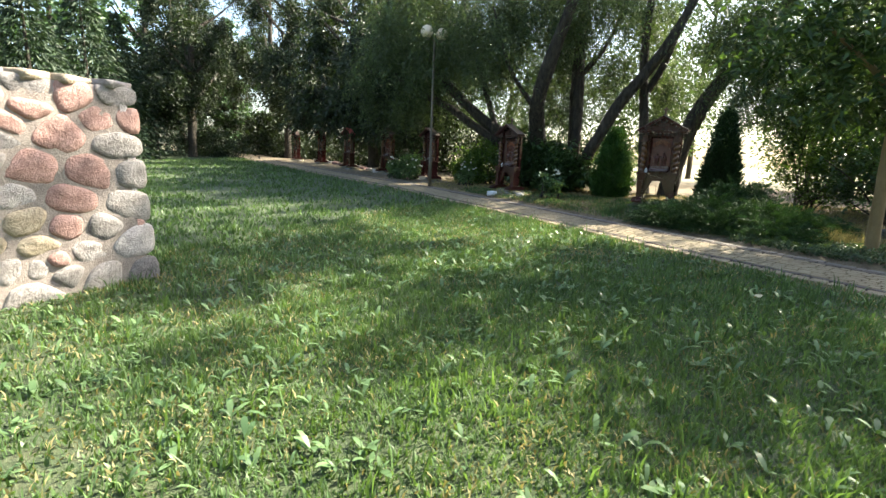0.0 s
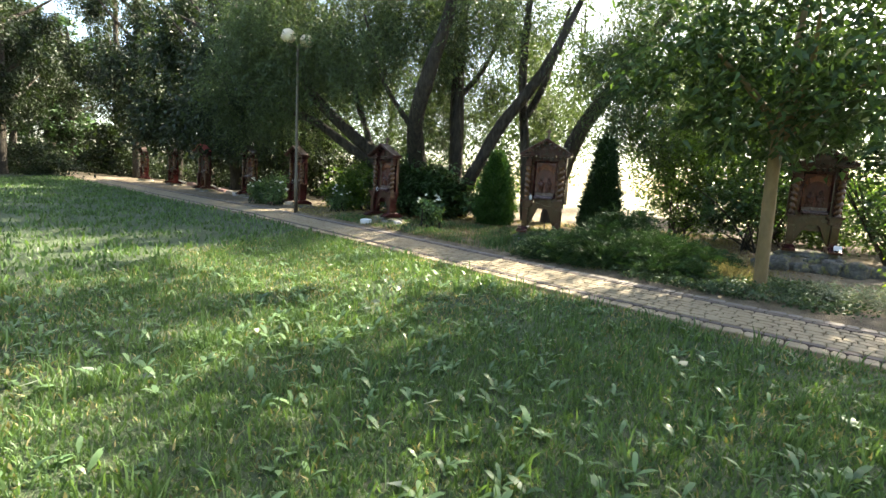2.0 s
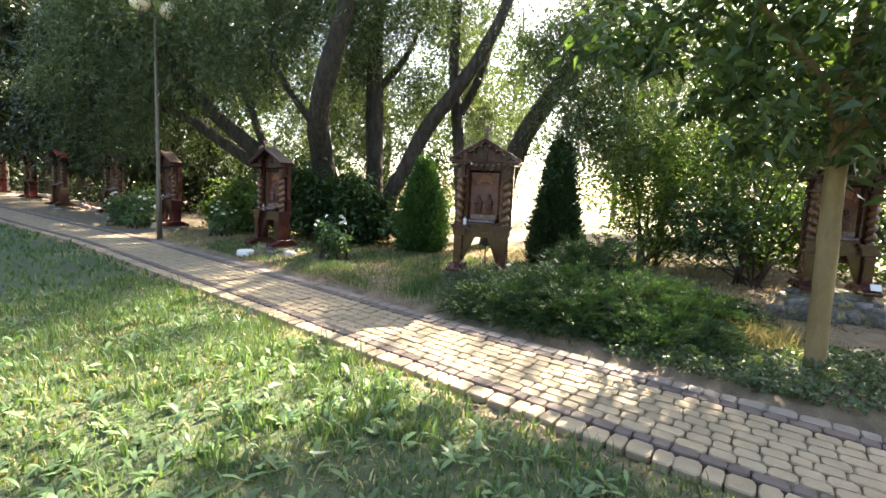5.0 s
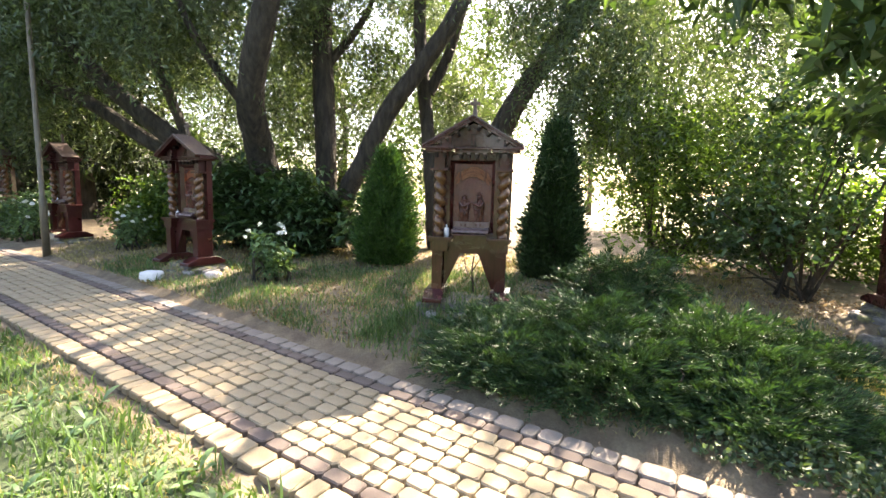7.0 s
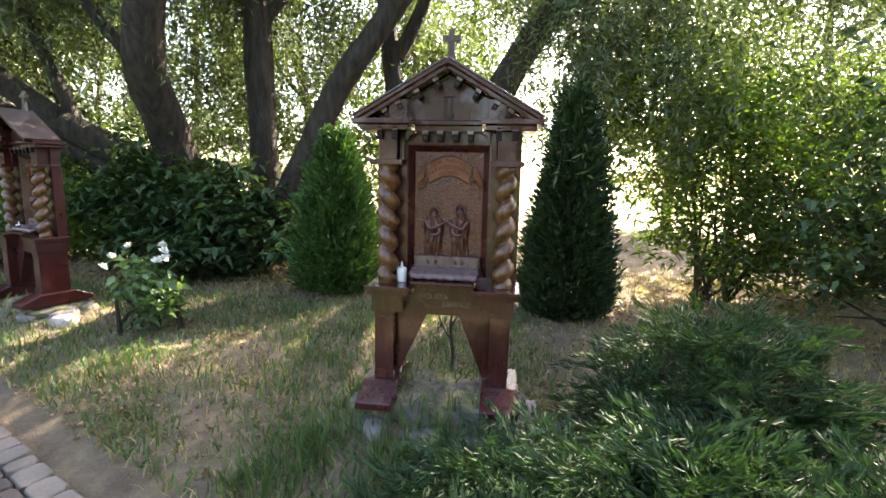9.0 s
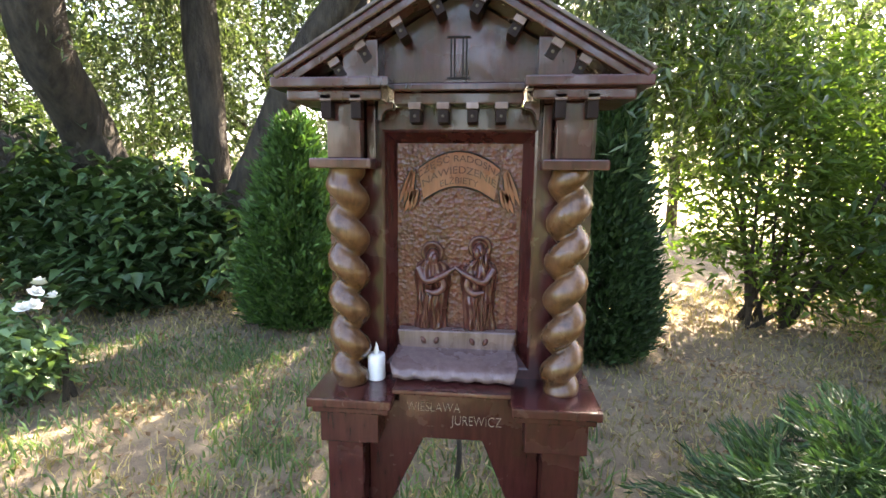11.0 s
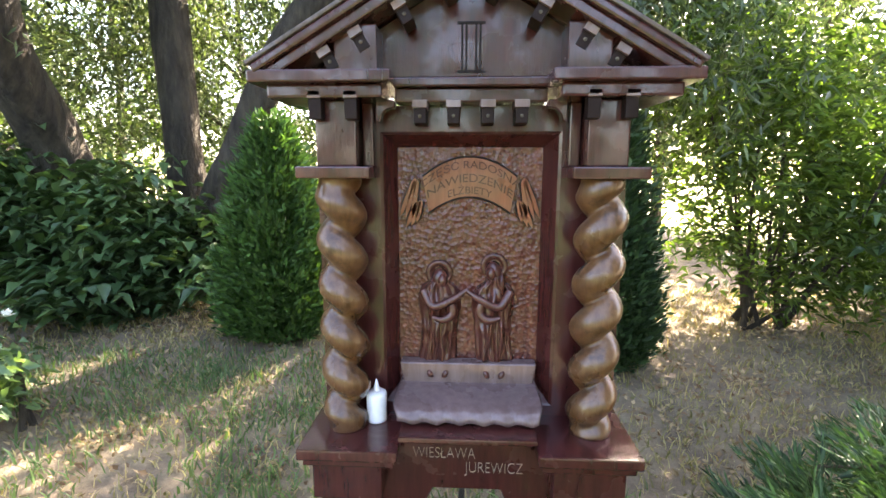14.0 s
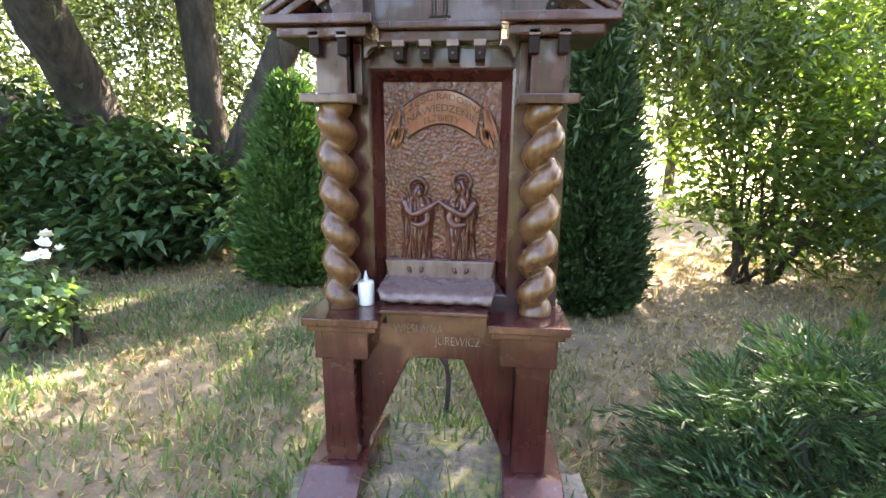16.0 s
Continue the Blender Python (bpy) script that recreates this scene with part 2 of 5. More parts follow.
# shrines: place of the front's middle, height of the feet, turn, numeral
SHRINE_PLACES = [(-1.805, 10.5, 0.785, 0.0, "II"), (2.70, 11.2, 0.80, -8.0, "I"), (-6.02, 11.93, 0.73, -20.0, "III"), (-10.05, 13.75, 0.76, -20.0, "IV"),
                 (-13.2, 15.1, 0.84, -16.0, "V"), (-16.45, 16.1, 0.90, -18.0, "VI"), (-20.8, 18.3, 0.95, -20.0, "VII"), (-25.5, 20.4, 1.0, -20.0, "VIII")]
MOUNDS = [(x, y + 0.2, z - 0.043 * y) for x, y, z, r, n in SHRINE_PLACES]


def base_z(x, y):
    return 0.043 * np.clip(y, -20, 19.0) + 0 * np.asarray(x)


def gz(x, y):
    return float(base_z(x, y))


def ground_z(x, y, off):
    x, y = np.asarray(x, float), np.asarray(y, float)
    lumps = 0.018 * np.sin(1.7 * x + 0.6 * y) * np.sin(1.3 * y - 0.4 * x) + 0.008 * np.sin(5.1 * x + 2.0) * np.sin(4.3 * y)
    away = np.clip((np.abs(off) - HALF) / 0.5, 0, 1)
    for sx, sy, top in MOUNDS:
        lumps = lumps + (top - 0.08) * np.clip(1.55 - np.hypot((x - sx) / 0.55, (y - sy) / 0.42), 0, 1) ** 1.3
    bed = np.where(np.abs(off) < HALF + 0.02, -0.06, 0.0)
    return base_z(x, y) + lumps * away + bed


# ---- mesh helpers ----
def mesh_np(name, verts, faces, mat, smooth=False):
    me = bpy.data.meshes.new(name)
    verts, faces = np.asarray(verts, np.float32), np.asarray(faces, np.int32)
    k = faces.shape[1]
    me.vertices.add(len(verts))
    me.vertices.foreach_set("co", verts.ravel())
    me.loops.add(faces.size)
    me.loops.foreach_set("vertex_index", faces.ravel())
    me.polygons.add(len(faces))
    me.polygons.foreach_set("loop_start", np.arange(0, faces.size, k, dtype=np.int32))
    me.update(calc_edges=True)
    me.validate()
    if smooth:
        me.polygons.foreach_set("use_smooth", np.ones(len(faces), bool))
    me.materials.append(mat)
    return me


def part(name, data, mat, parent=None, label="", m=None, smooth=False):
    """Links a bmesh, or a ready mesh, as one object under a thing or a part."""
    if isinstance(data, bmesh.types.BMesh):
        me = bpy.data.meshes.new(name)
        bmesh.ops.recalc_face_normals(data, faces=data.faces)
        data.to_mesh(me)
        data.free()
        me.materials.append(mat)
        if smooth:
            for p in me.polygons:
                p.use_smooth = True
    else:
        me = data
    ob = new(name, me)
    if parent is not None:
        ob.parent = parent
    if m is not None:
        ob.matrix_basis = m
    return tagged(ob, label)


def thing(name, m, label, category, group="", kind=""):
    ob = new(name)
    ob.empty_display_size = 0.1
    ob.matrix_basis = m
    return tagged(ob, label, category, group, kind)


def box(x0, x1, y0, y1, z0, z1, bevel=0.004, bm=None):
    bm = bm or bmesh.new()
    r = bmesh.ops.create_cube(bm, size=1, matrix=Matrix.LocRotScale(((x0 + x1) / 2, (y0 + y1) / 2, (z0 + z1) / 2), None, (x1 - x0, y1 - y0, z1 - z0)))
    if bevel:
        edges = list({ed for v in r["verts"] for ed in v.link_edges})
        bmesh.ops.bevel(bm, geom=edges, offset=bevel, segments=2, affect="EDGES", profile=0.6)
    return bm


def slab(outline, y0, y1, bevel=0.003):
    """A plate with the given outline in x and z, from y0 to y1."""
    bm = bmesh.new()
    f = bm.faces.new([bm.verts.new((x, y0, z)) for x, z in outline])
    r = bmesh.ops.extrude_face_region(bm, geom=[f])
    bmesh.ops.translate(bm, verts=[v for v in r["geom"] if isinstance(v, bmesh.types.BMVert)], vec=(0, y1 - y0, 0))
    if bevel:
        bmesh.ops.bevel(bm, geom=list(bm.edges), offset=bevel, segments=1, affect="EDGES")
    return bm


def turned(profile, n=20, bm=None, cx=0.0, cy=0.0):
    """A lathed body from (radius, z) rows."""
    bm = bm or bmesh.new()
    rings = [[bm.verts.new((cx + r * math.cos(2 * math.pi * i / n), cy + r * math.sin(2 * math.pi * i / n), z)) for i in range(n)] for r, z in profile]
    for r0, r1 in zip(rings, rings[1:]):
        for i in range(n):
            bm.faces.new((r0[i], r0[(i + 1) % n], r1[(i + 1) % n], r1[i]))
    bm.faces.new(rings[0][::-1])
    bm.faces.new(rings[-1])
    return bm


def smooth_line(points, k=5):
    """Catmull-Rom through points of any width."""
    p = np.array(points, float)
    p = np.vstack([2 * p[0] - p[1], p, 2 * p[-1] - p[-2]])
    out = []
    for i in range(1, len(p) - 2):
        for s in np.arange(k) / k:
            out.append(0.5 * (2 * p[i] + (p[i + 1] - p[i - 1]) * s + (2 * p[i - 1] - 5 * p[i] + 4 * p[i + 1] - p[i + 2]) * s ** 2 + (3 * p[i] - p[i - 1] - 3 * p[i + 1] + p[i + 2]) * s ** 3))
    out.append(p[-2])
    return np.array(out)


def tube(line, n=9, rough=0.08, rng=None):
    """Verts and quads of a tapered limb along rows of x, y, z, radius."""
    line = np.asarray(line, float)
    rng = rng or np.random.default_rng(1)
    t = np.gradient(line[:, :3], axis=0)
    t /= np.linalg.norm(t, axis=1)[:, None] + 1e-9
    ref = np.array([0.31, 0.95, 0.05])
    u = np.cross(t, ref)
    u /= np.linalg.norm(u, axis=1)[:, None] + 1e-9
    w = np.cross(t, u)
    ang = np.linspace(0, 2 * np.pi, n, endpoint=False)
    wob = 1 + rough * rng.standard_normal((len(line), n))
    wob = (wob + np.roll(wob, 1, 0) + np.roll(wob, -1, 0)) / 3
    v = line[:, None, :3] + line[:, None, 3:4] * wob[:, :, None] * (np.cos(ang)[None, :, None] * u[:, None] + np.sin(ang)[None, :, None] * w[:, None])
    i, j = np.meshgrid(np.arange(len(line) - 1), np.arange(n), indexing="ij")
    f = np.stack([i * n + j, i * n + (j + 1) % n, (i + 1) * n + (j + 1) % n, (i + 1) * n + j], 2).reshape(-1, 4)
    return v.reshape(-1, 3), f


def joined(pieces):
    vs, fs, k = [], [], 0
    for v, f in pieces:
        vs.append(v)
        fs.append(f + k)
        k += len(v)
    return np.vstack(vs), np.vstack(fs)


def leaf_mesh(name, pos, axis, length, width, mat, rng, droop=0.0, shape=0.4, flat=0.0):
    """Many small folded leaves, each of two triangles, that grow from pos along axis."""
    n = len(pos)
    axis = axis / (np.linalg.norm(axis, axis=1)[:, None] + 1e-9)
    side = np.cross(axis, rng.standard_normal((n, 3)) * (1 - flat) + np.array([0, 0, 1.6]) * flat)
    side /= np.linalg.norm(side, axis=1)[:, None] + 1e-9
    up = np.cross(side, axis)
    L = (length * rng.uniform(0.65, 1.3, n))[:, None]
    W = (width * rng.uniform(0.7, 1.25, n))[:, None]
    mid = pos + axis * L * shape
    tip = pos + axis * L - np.array([0, 0, 1.0]) * L * droop
    fold = up * W * 0.25
    v = np.stack([pos, mid + side * W / 2 + fold, tip, mid - side * W / 2 + fold], 1).reshape(-1, 3)
    k = np.arange(n)[:, None] * 4
    f = np.concatenate([k + np.array([[0, 1, 2]]), k + np.array([[0, 2, 3]])], 0)
    return mesh_np(name, v, f, mat)


def blob_points(rng, blobs, count):
    """Points in ellipsoids (cx, cy, cz, rx, ry, rz), thicker towards their skins, gathered in uneven clumps."""
    b = np.array(blobs, float)
    vol = b[:, 3] * b[:, 4] * b[:, 5]
    clumps = max(8, count // 55)
    which = rng.choice(len(b), clumps, p=vol / vol.sum())
    d = rng.standard_normal((clumps, 3))
    d /= np.linalg.norm(d, axis=1)[:, None]
    r = rng.uniform(0.25, 1.0, clumps) ** 0.55
    c = b[which, :3] + d * r[:, None] * b[which, 3:] * rng.uniform(0.85, 1.12, (clumps, 1))
    size = rng.uniform(0.18, 0.42, clumps) * np.clip(b[which, 3:].min(1) / 1.1, 0.25, 1)
    k = rng.integers(0, clumps, count)
    return c[k] + rng.standard_normal((count, 3)) * size[k][:, None] * np.array([1, 1, 0.7]), c


def hanging(rng, starts, length, gap):
    """Leaf places along drooping willow twigs that hang from the starts."""
    pos, axis = [], []
    for s in starts:
        n = max(4, int(rng.uniform(0.5, 1.2) * length / gap))
        lean = rng.standard_normal(3) * 0.35
        lean[2] = -1
        k = np.arange(n)[:, None]
        p = s + lean * k * gap * np.array([1, 1, 1.0]) + rng.standard_normal((n, 3)) * 0.02
        p[:, :2] += (lean[:2] * 0.02)[None] * np.sqrt(k)
        pos.append(p)
        axis.append(np.array([lean[0], lean[1], -0.9]) * 0.5 + rng.standard_normal((n, 3)) * 0.55)
    return np.vstack(pos), np.vstack(axis)


# ---- ground ----
def graded(lo, hi, step, far):
    inner = np.arange(lo, hi + 1e-6, step)
    grow, d = [], step
    while sum(grow) < far:
        d *= 1.35
        grow.append(d)
    g = np.cumsum(grow)
    return np.r_[(lo - g)[::-1], inner, hi + g]


gx, gy = graded(-16, 6, 0.14, 2600), graded(-3, 17, 0.14, 2600)
X, Y = np.meshgrid(gx, gy, indexing="ij")
OFF = offset_from_path(X.ravel(), Y.ravel())
GV = np.stack([X.ravel(), Y.ravel(), ground_z(X.ravel(), Y.ravel(), OFF)], 1)
ii, jj = np.meshgrid(np.arange(len(gx) - 1), np.arange(len(gy) - 1), indexing="ij")
a0 = (ii * len(gy) + jj).ravel()
GF = np.stack([a0, a0 + len(gy), a0 + len(gy) + 1, a0 + 1], 1)


def m_ground():
    m, nt, b, out = material("turf_and_soil")
    vec = coords(nt)
    big, mid_n, fine = noise_tex(nt, 0.7, 4, 0.6, vec), noise_tex(nt, 5, 5, 0.65, vec), noise_tex(nt, 60, 6, 0.7, vec)
    lawn = ramp(nt, mid_n, [(0.25, (0.042, 0.066, 0.026)), (0.55, (0.075, 0.105, 0.045)), (0.75, (0.15, 0.145, 0.082))])
    soil = ramp(nt, mid_n, [(0.25, (0.10, 0.074, 0.050)), (0.55, (0.215, 0.168, 0.108)), (0.8, (0.34, 0.28, 0.17))])
    field = ramp(nt, big, [(0.3, (0.30, 0.265, 0.16)), (0.7, (0.40, 0.355, 0.22))])
    at = nt.nodes.new("ShaderNodeAttribute")
    at.attribute_name = "bare"
    mr = node(nt, "ShaderNodeMath")
    mr.operation = "MULTIPLY_ADD"
    nt.links.new(big, mr.inputs[0])
    mr.inputs[1].default_value = 0.5
    nt.links.new(at.outputs["Fac"], mr.inputs[2])
    col = mix(nt, ramp(nt, mr.outputs[0], [(0.45, (0, 0, 0)), (0.8, (1, 1, 1))]), lawn, soil)
    sep = nt.nodes.new("ShaderNodeSeparateXYZ")
    nt.links.new(vec, sep.inputs[0])
    far = node(nt, "ShaderNodeMapRange", **{"From Min": 19.0, "From Max": 23.0})
    ad = nt.nodes.new("ShaderNodeMath")
    ad.operation = "MULTIPLY_ADD"
    nt.links.new(sep.outputs[0], ad.inputs[0])
    ad.inputs[1].default_value = 0.55
    nt.links.new(sep.outputs[1], ad.inputs[2])
    nt.links.new(ad.outputs[0], far.inputs[0])
    col = mix(nt, far.outputs[0], col, field)
    col = mix(nt, 0.6, col, ramp(nt, fine, [(0.3, (0.4, 0.4, 0.4)), (0.7, (1, 1, 1))]), "MULTIPLY")
    nt.links.new(col, b.inputs["Base Color"])
    b.inputs["Roughness"].default_value = 0.95
    bump(nt, b, fine, 0.8, 0.03)
    return m


ground = new("ground", mesh_np("ground", GV, GF, m_ground(), smooth=True))
tagged(ground, "lawn, bare soil and dry field beyond the trees", "ground", kind="structure")
bare = ground.data.attributes.new("bare", "FLOAT", "POINT")
bare.data.foreach_set("value", np.clip((OFF + HALF + 0.22) / 0.3, 0, 1).astype(np.float32))


# ---- grass ----
def blades(name, x, y, height, mat, rng, label, lean=0.5, wide=0.006):
    off = offset_from_path(x, y)
    keep = np.abs(off) > HALF + 0.02
    x, y, off = x[keep], y[keep], off[keep]
    n = len(x)
    z = ground_z(x, y, off) - 0.005
    h = (height * rng.uniform(0.45, 1.35, n))[:, None]
    ang = rng.uniform(0, 2 * np.pi, n)
    tilt = rng.standard_normal((n, 2)) * lean
    tip = np.stack([tilt[:, 0], tilt[:, 1], np.ones(n)], 1)
    tip /= np.linalg.norm(tip, axis=1)[:, None]
    base = np.stack([x, y, z], 1)
    side = np.stack([np.cos(ang), np.sin(ang), np.zeros(n)], 1) * (wide * rng.uniform(0.6, 1.6, n))[:, None]
    midp = base + tip * h * 0.55 * np.array([0.6, 0.6, 1.1])
    v = np.stack([base - side, base + side, midp + side * 0.8, midp - side * 0.8, base + tip * h], 1).reshape(-1, 3)
    k = np.arange(n)[:, None] * 5
    f = np.concatenate([k + np.array([[0, 1, 2]]), k + np.array([[0, 2, 3]]), k + np.array([[3, 2, 4]])], 0)
    ob = new(name, mesh_np(name, v, f, mat))
    return tagged(ob, label, "grass", kind="stuff")


def scatter(rng, n, x0, x1, y0, y1, tuft=0.07, per=9):
    c = np.stack([rng.uniform(x0, x1, n // per + 1), rng.uniform(y0, y1, n // per + 1)], 1)
    p = np.repeat(c, per, 0)[:n] + rng.standard_normal((n, 2)) * tuft
    return p[:, 0], p[:, 1]


def lawn_side(x, y):
    return offset_from_path(x, y) < -HALF


R = np.random.default_rng(11)
x, y = scatter(R, 108000, -6.5, 4.2, 0.0, 9.6, 0.10, 6)
k = lawn_side(x, y)
blades("lawn_grass", x[k], y[k], 0.055, GRASS, R, "short green mown lawn grass in shade")
x, y = scatter(R, 60000, -3.6, 2.6, 0.7, 5.5, 0.12, 6)
blades("near_lawn_grass", x, y, 0.06, GRASS, R, "fine dense lawn grass along the walked strip", 0.7, 0.004)
x, y = scatter(R, 14000, -6.5, 4.0, 0.6, 9.6, 0.06, 14)
k = lawn_side(x, y)
blades("tall_lawn_grass", x[k], y[k], 0.15, GRASS, R, "taller uncut tufts in the lawn", 0.45, 0.005)
x, y = scatter(R, 40000, -30, -6.2, 0.6, 19, 0.2, 12)
k = lawn_side(x, y)
blades("distant_lawn_grass", x[k], y[k], 0.10, GRASS, R, "lawn grass farther along the path", 0.5, 0.014)
x, y = scatter(R, 34000, -16.0, 14.0, -9.0, 6.0, 0.25, 10)
k = lawn_side(x, y) & ~((x > -6.3) & (x < 4.0) & (y > 0.2))
blades("outer_lawn_grass", x[k], y[k], 0.09, GRASS, R, "lawn grass round the walked strip", 0.5, 0.014)
x, y = scatter(R, 30000, -6.5, 4.0, 0.3, 9.6, 0.22, 60)
k = lawn_side(x, y)
blades("dry_lawn_grass", x[k], y[k], 0.06, GRASS_DRY, R, "dry yellowed patches in the lawn", 0.9)
x, y = scatter(R, 48000, -9.5, 2.0, 9.0, 15.0, 0.16, 40)
k = offset_from_path(x, y) > HALF + 0.05
blades("bed_grass", x[k], y[k], 0.075, GRASS_DRY, R, "sparse half-dry grass round the shrines", 0.8, 0.004)
x, y = scatter(R, 17000, -7.5, -1.2, 9.4, 13.0, 0.14, 40)
k = offset_from_path(x, y) > HALF + 0.10
blades("green_bed_grass", x[k], y[k], 0.10, GRASS, R, "green grass tufts in the bed before the shrines", 0.6, 0.005)


x, y = scatter(R, 1500, -2.7, -0.9, 10.0, 10.45, 0.06, 24)
blades("plinth_grass", x, y, 0.17, GRASS, R, "tall grass tufts before the stone plinth", 0.4, 0.004)


x, y = scatter(R, 900, 0.85, 1.35, 9.25, 9.7, 0.12, 30)
blades("dry_tuft_grass", x, y, 0.24, GRASS_DRY, R, "tall straw-dry grass tuft beside the young tree", 0.5, 0.005)


def rosettes(name, n, x0, x1, y0, y1, size, rng, label):
    """Broad-leaved lawn weeds: flat rosettes of pointed leaves, bent along their length."""
    cx, cy = scatter(rng, n, x0, x1, y0, y1, 0.45, 7)
    k = lawn_side(cx, cy) & (np.abs(offset_from_path(cx, cy)) > HALF + 0.1)
    vs, fs = [], []
    for px_, py_ in zip(cx[k], cy[k]):
        z0 = gz(px_, py_) + 0.01
        for _ in range(rng.integers(2, 6)):
            az, rise, L = rng.uniform(0, 2 * np.pi), rng.uniform(0.35, 1.7), size * rng.uniform(0.6, 1.4)
            d, s = np.array([math.cos(az), math.sin(az), 0]), np.array([-math.sin(az), math.cos(az), 0])
            w = L * rng.uniform(0.11, 0.19)
            row = []
            for u, ww in ((0, 0.2), (0.4, 0.95), (0.75, 0.8), (1.0, 0.05)):
                c = np.array([px_, py_, z0]) + d * L * u + np.array([0, 0, L * (rise * u - 0.6 * rise * u * u)])
                row += [c - s * w * ww, c + s * w * ww]
            b0 = sum(len(v) for v in vs)
            vs.append(np.array(row))
            fs += [(b0 + 2 * i, b0 + 2 * i + 1, b0 + 2 * i + 3, b0 + 2 * i + 2) for i in range(3)]
    return tagged(new(name, mesh_np(name, np.vstack(vs), np.array(fs), WEED, smooth=True)), label, "weeds", kind="stuff")


rosettes("lawn_weeds", 1700, -5.5, 3.2, 0.8, 8.4, 0.088, R, "broad-leaved dandelion and plantain weeds in the lawn")


R = np.random.default_rng(12)
x, y = R.uniform(-4.5, 2.5, 26), R.uniform(2.5, 7.5, 26)
k = lawn_side(x, y)
pos = np.stack([x[k], y[k], base_z(x[k], y[k]) + 0.055], 1)
tagged(new("fallen_leaves", leaf_mesh("fallen_leaves", pos, np.stack([R.standard_normal(k.sum()), R.standard_normal(k.sum()), 0 * pos[:, 0]], 1), 0.13, 0.05, LEAF_SILVER, R)), "pale fallen leaves lying on the lawn", "leaves", kind="stuff")


# ---- trees and shrubs ----
def tree(name, limbs, crown_mesh, bark, label, group="", extra=None):
    x0, y0 = limbs[0][0][0], limbs[0][0][1]
    t = thing(name, Matrix.Identity(4), label, "tree", group)
    rng = np.random.default_rng(3)
    v, f = joined([tube(smooth_line(l), 10, 0.10, rng) for l in limbs])
    part("trunk", mesh_np("trunk", v, f, bark, smooth=True), bark, t)
    part("crown", crown_mesh, None, t)
    return t


def grow_limbs(rng, base, lean, height, r0, forks, spread):
    """A trunk and forked limbs, as rows of x, y, z, radius."""
    b = np.array([base[0], base[1], gz(*base) - 0.1])
    top = b + np.array([lean[0], lean[1], height])
    main = [(*b, r0 * 1.35), (*(b + (top - b) * 0.06), r0 * 1.05), (*(b + (top - b) * 0.4 + rng.standard_normal(3) * 0.12), r0 * 0.85), (*(b + (top - b) * 0.75 + rng.standard_normal(3) * 0.15), r0 * 0.6), (*top, r0 * 0.2)]
    limbs = [main]
    for _ in range(forks):
        s = rng.uniform(0.3, 0.85)
        p = b + (top - b) * s
        az = rng.uniform(0, 2 * np.pi)
        L = spread * rng.uniform(0.5, 1.0)
        d = np.array([math.cos(az), math.sin(az), rng.uniform(0.3, 1.0)])
        limbs.append([(*p, r0 * 0.5), (*(p + d * L * 0.5), r0 * 0.32), (*(p + d * L * np.array([1, 1, 1.15])), r0 * 0.1)])
    return limbs


def willow_crown(name, blobs, strands, seed, mat, length=1.3, leaf=(0.10, 0.020), gap=0.05):
    rng = np.random.default_rng(seed)
    starts, _ = blob_points(rng, blobs, strands)
    pos, ax = hanging(rng, starts, length, gap)
    keep = pos[:, 2] > 1.9
    return leaf_mesh(name, pos[keep], ax[keep], leaf[0], leaf[1], mat, rng)


def leafy_crown(name, blobs, count, seed, mat, leaf=(0.11, 0.06), droop=0.3, floor=0.0, flat=0.0):
    rng = np.random.default_rng(seed)
    pos, _ = blob_points(rng, blobs, count)
    pos = pos[pos[:, 2] > floor]
    return leaf_mesh(name, pos, rng.standard_normal((len(pos), 3)) * np.array([1, 1, 0.6 - 0.4 * flat]), leaf[0], leaf[1], mat, rng, droop, 0.4, flat)


# the old many-stemmed willow behind the shrines
W1 = [
    [(-5.9, 14.9, 0.4, 0.40), (-6.0, 14.6, 1.4, 0.30), (-6.05, 14.15, 2.4, 0.26), (-5.78, 13.45, 3.3, 0.22), (-5.2, 13.0, 4.6, 0.18), (-4.7, 12.8, 6.0, 0.13), (-4.4, 12.8, 8.5, 0.05)],
    [(-6.3, 15.0, 0.5, 0.30), (-6.9, 14.7, 1.9, 0.22), (-8.1, 14.2, 2.8, 0.17), (-9.6, 13.9, 4.2, 0.14), (-10.9, 13.9, 6.2, 0.10), (-12.0, 13.9, 8.5, 0.04)],
    [(-6.7, 14.8, 1.5, 0.18), (-8.3, 14.3, 2.5, 0.14), (-9.6, 14.1, 3.3, 0.12), (-11.2, 14.2, 3.9, 0.09), (-13.0, 14.5, 5.2, 0.04)],
    [(-5.25, 15.1, 0.4, 0.32), (-5.15, 15.0, 1.6, 0.23), (-5.1, 14.9, 2.6, 0.20), (-5.2, 15.0, 4.2, 0.19), (-5.2, 15.1, 6.0, 0.15), (-5.1, 15.2, 8.8, 0.06)],
    [(-4.9, 14.7, 0.4, 0.28), (-4.6, 14.6, 1.6, 0.20), (-4.24, 14.5, 2.24, 0.18), (-3.7, 14.5, 3.25, 0.17), (-3.3, 14.5, 3.76, 0.16), (-2.53, 14.5, 4.87, 0.13), (-1.6, 14.7, 7.0, 0.05)],
    [(-7.6, 14.4, 2.4, 0.10), (-8.2, 14.2, 4.2, 0.08), (-8.9, 14.0, 6.5, 0.03)], [(-5.2, 15.0, 4.0, 0.09), (-4.4, 15.3, 5.2, 0.06), (-3.9, 15.5, 7.0, 0.02)], [(-6.0, 14.0, 2.9, 0.09), (-6.9, 13.6, 4.3, 0.06), (-7.4, 13.3, 6.0, 0.02)],
]
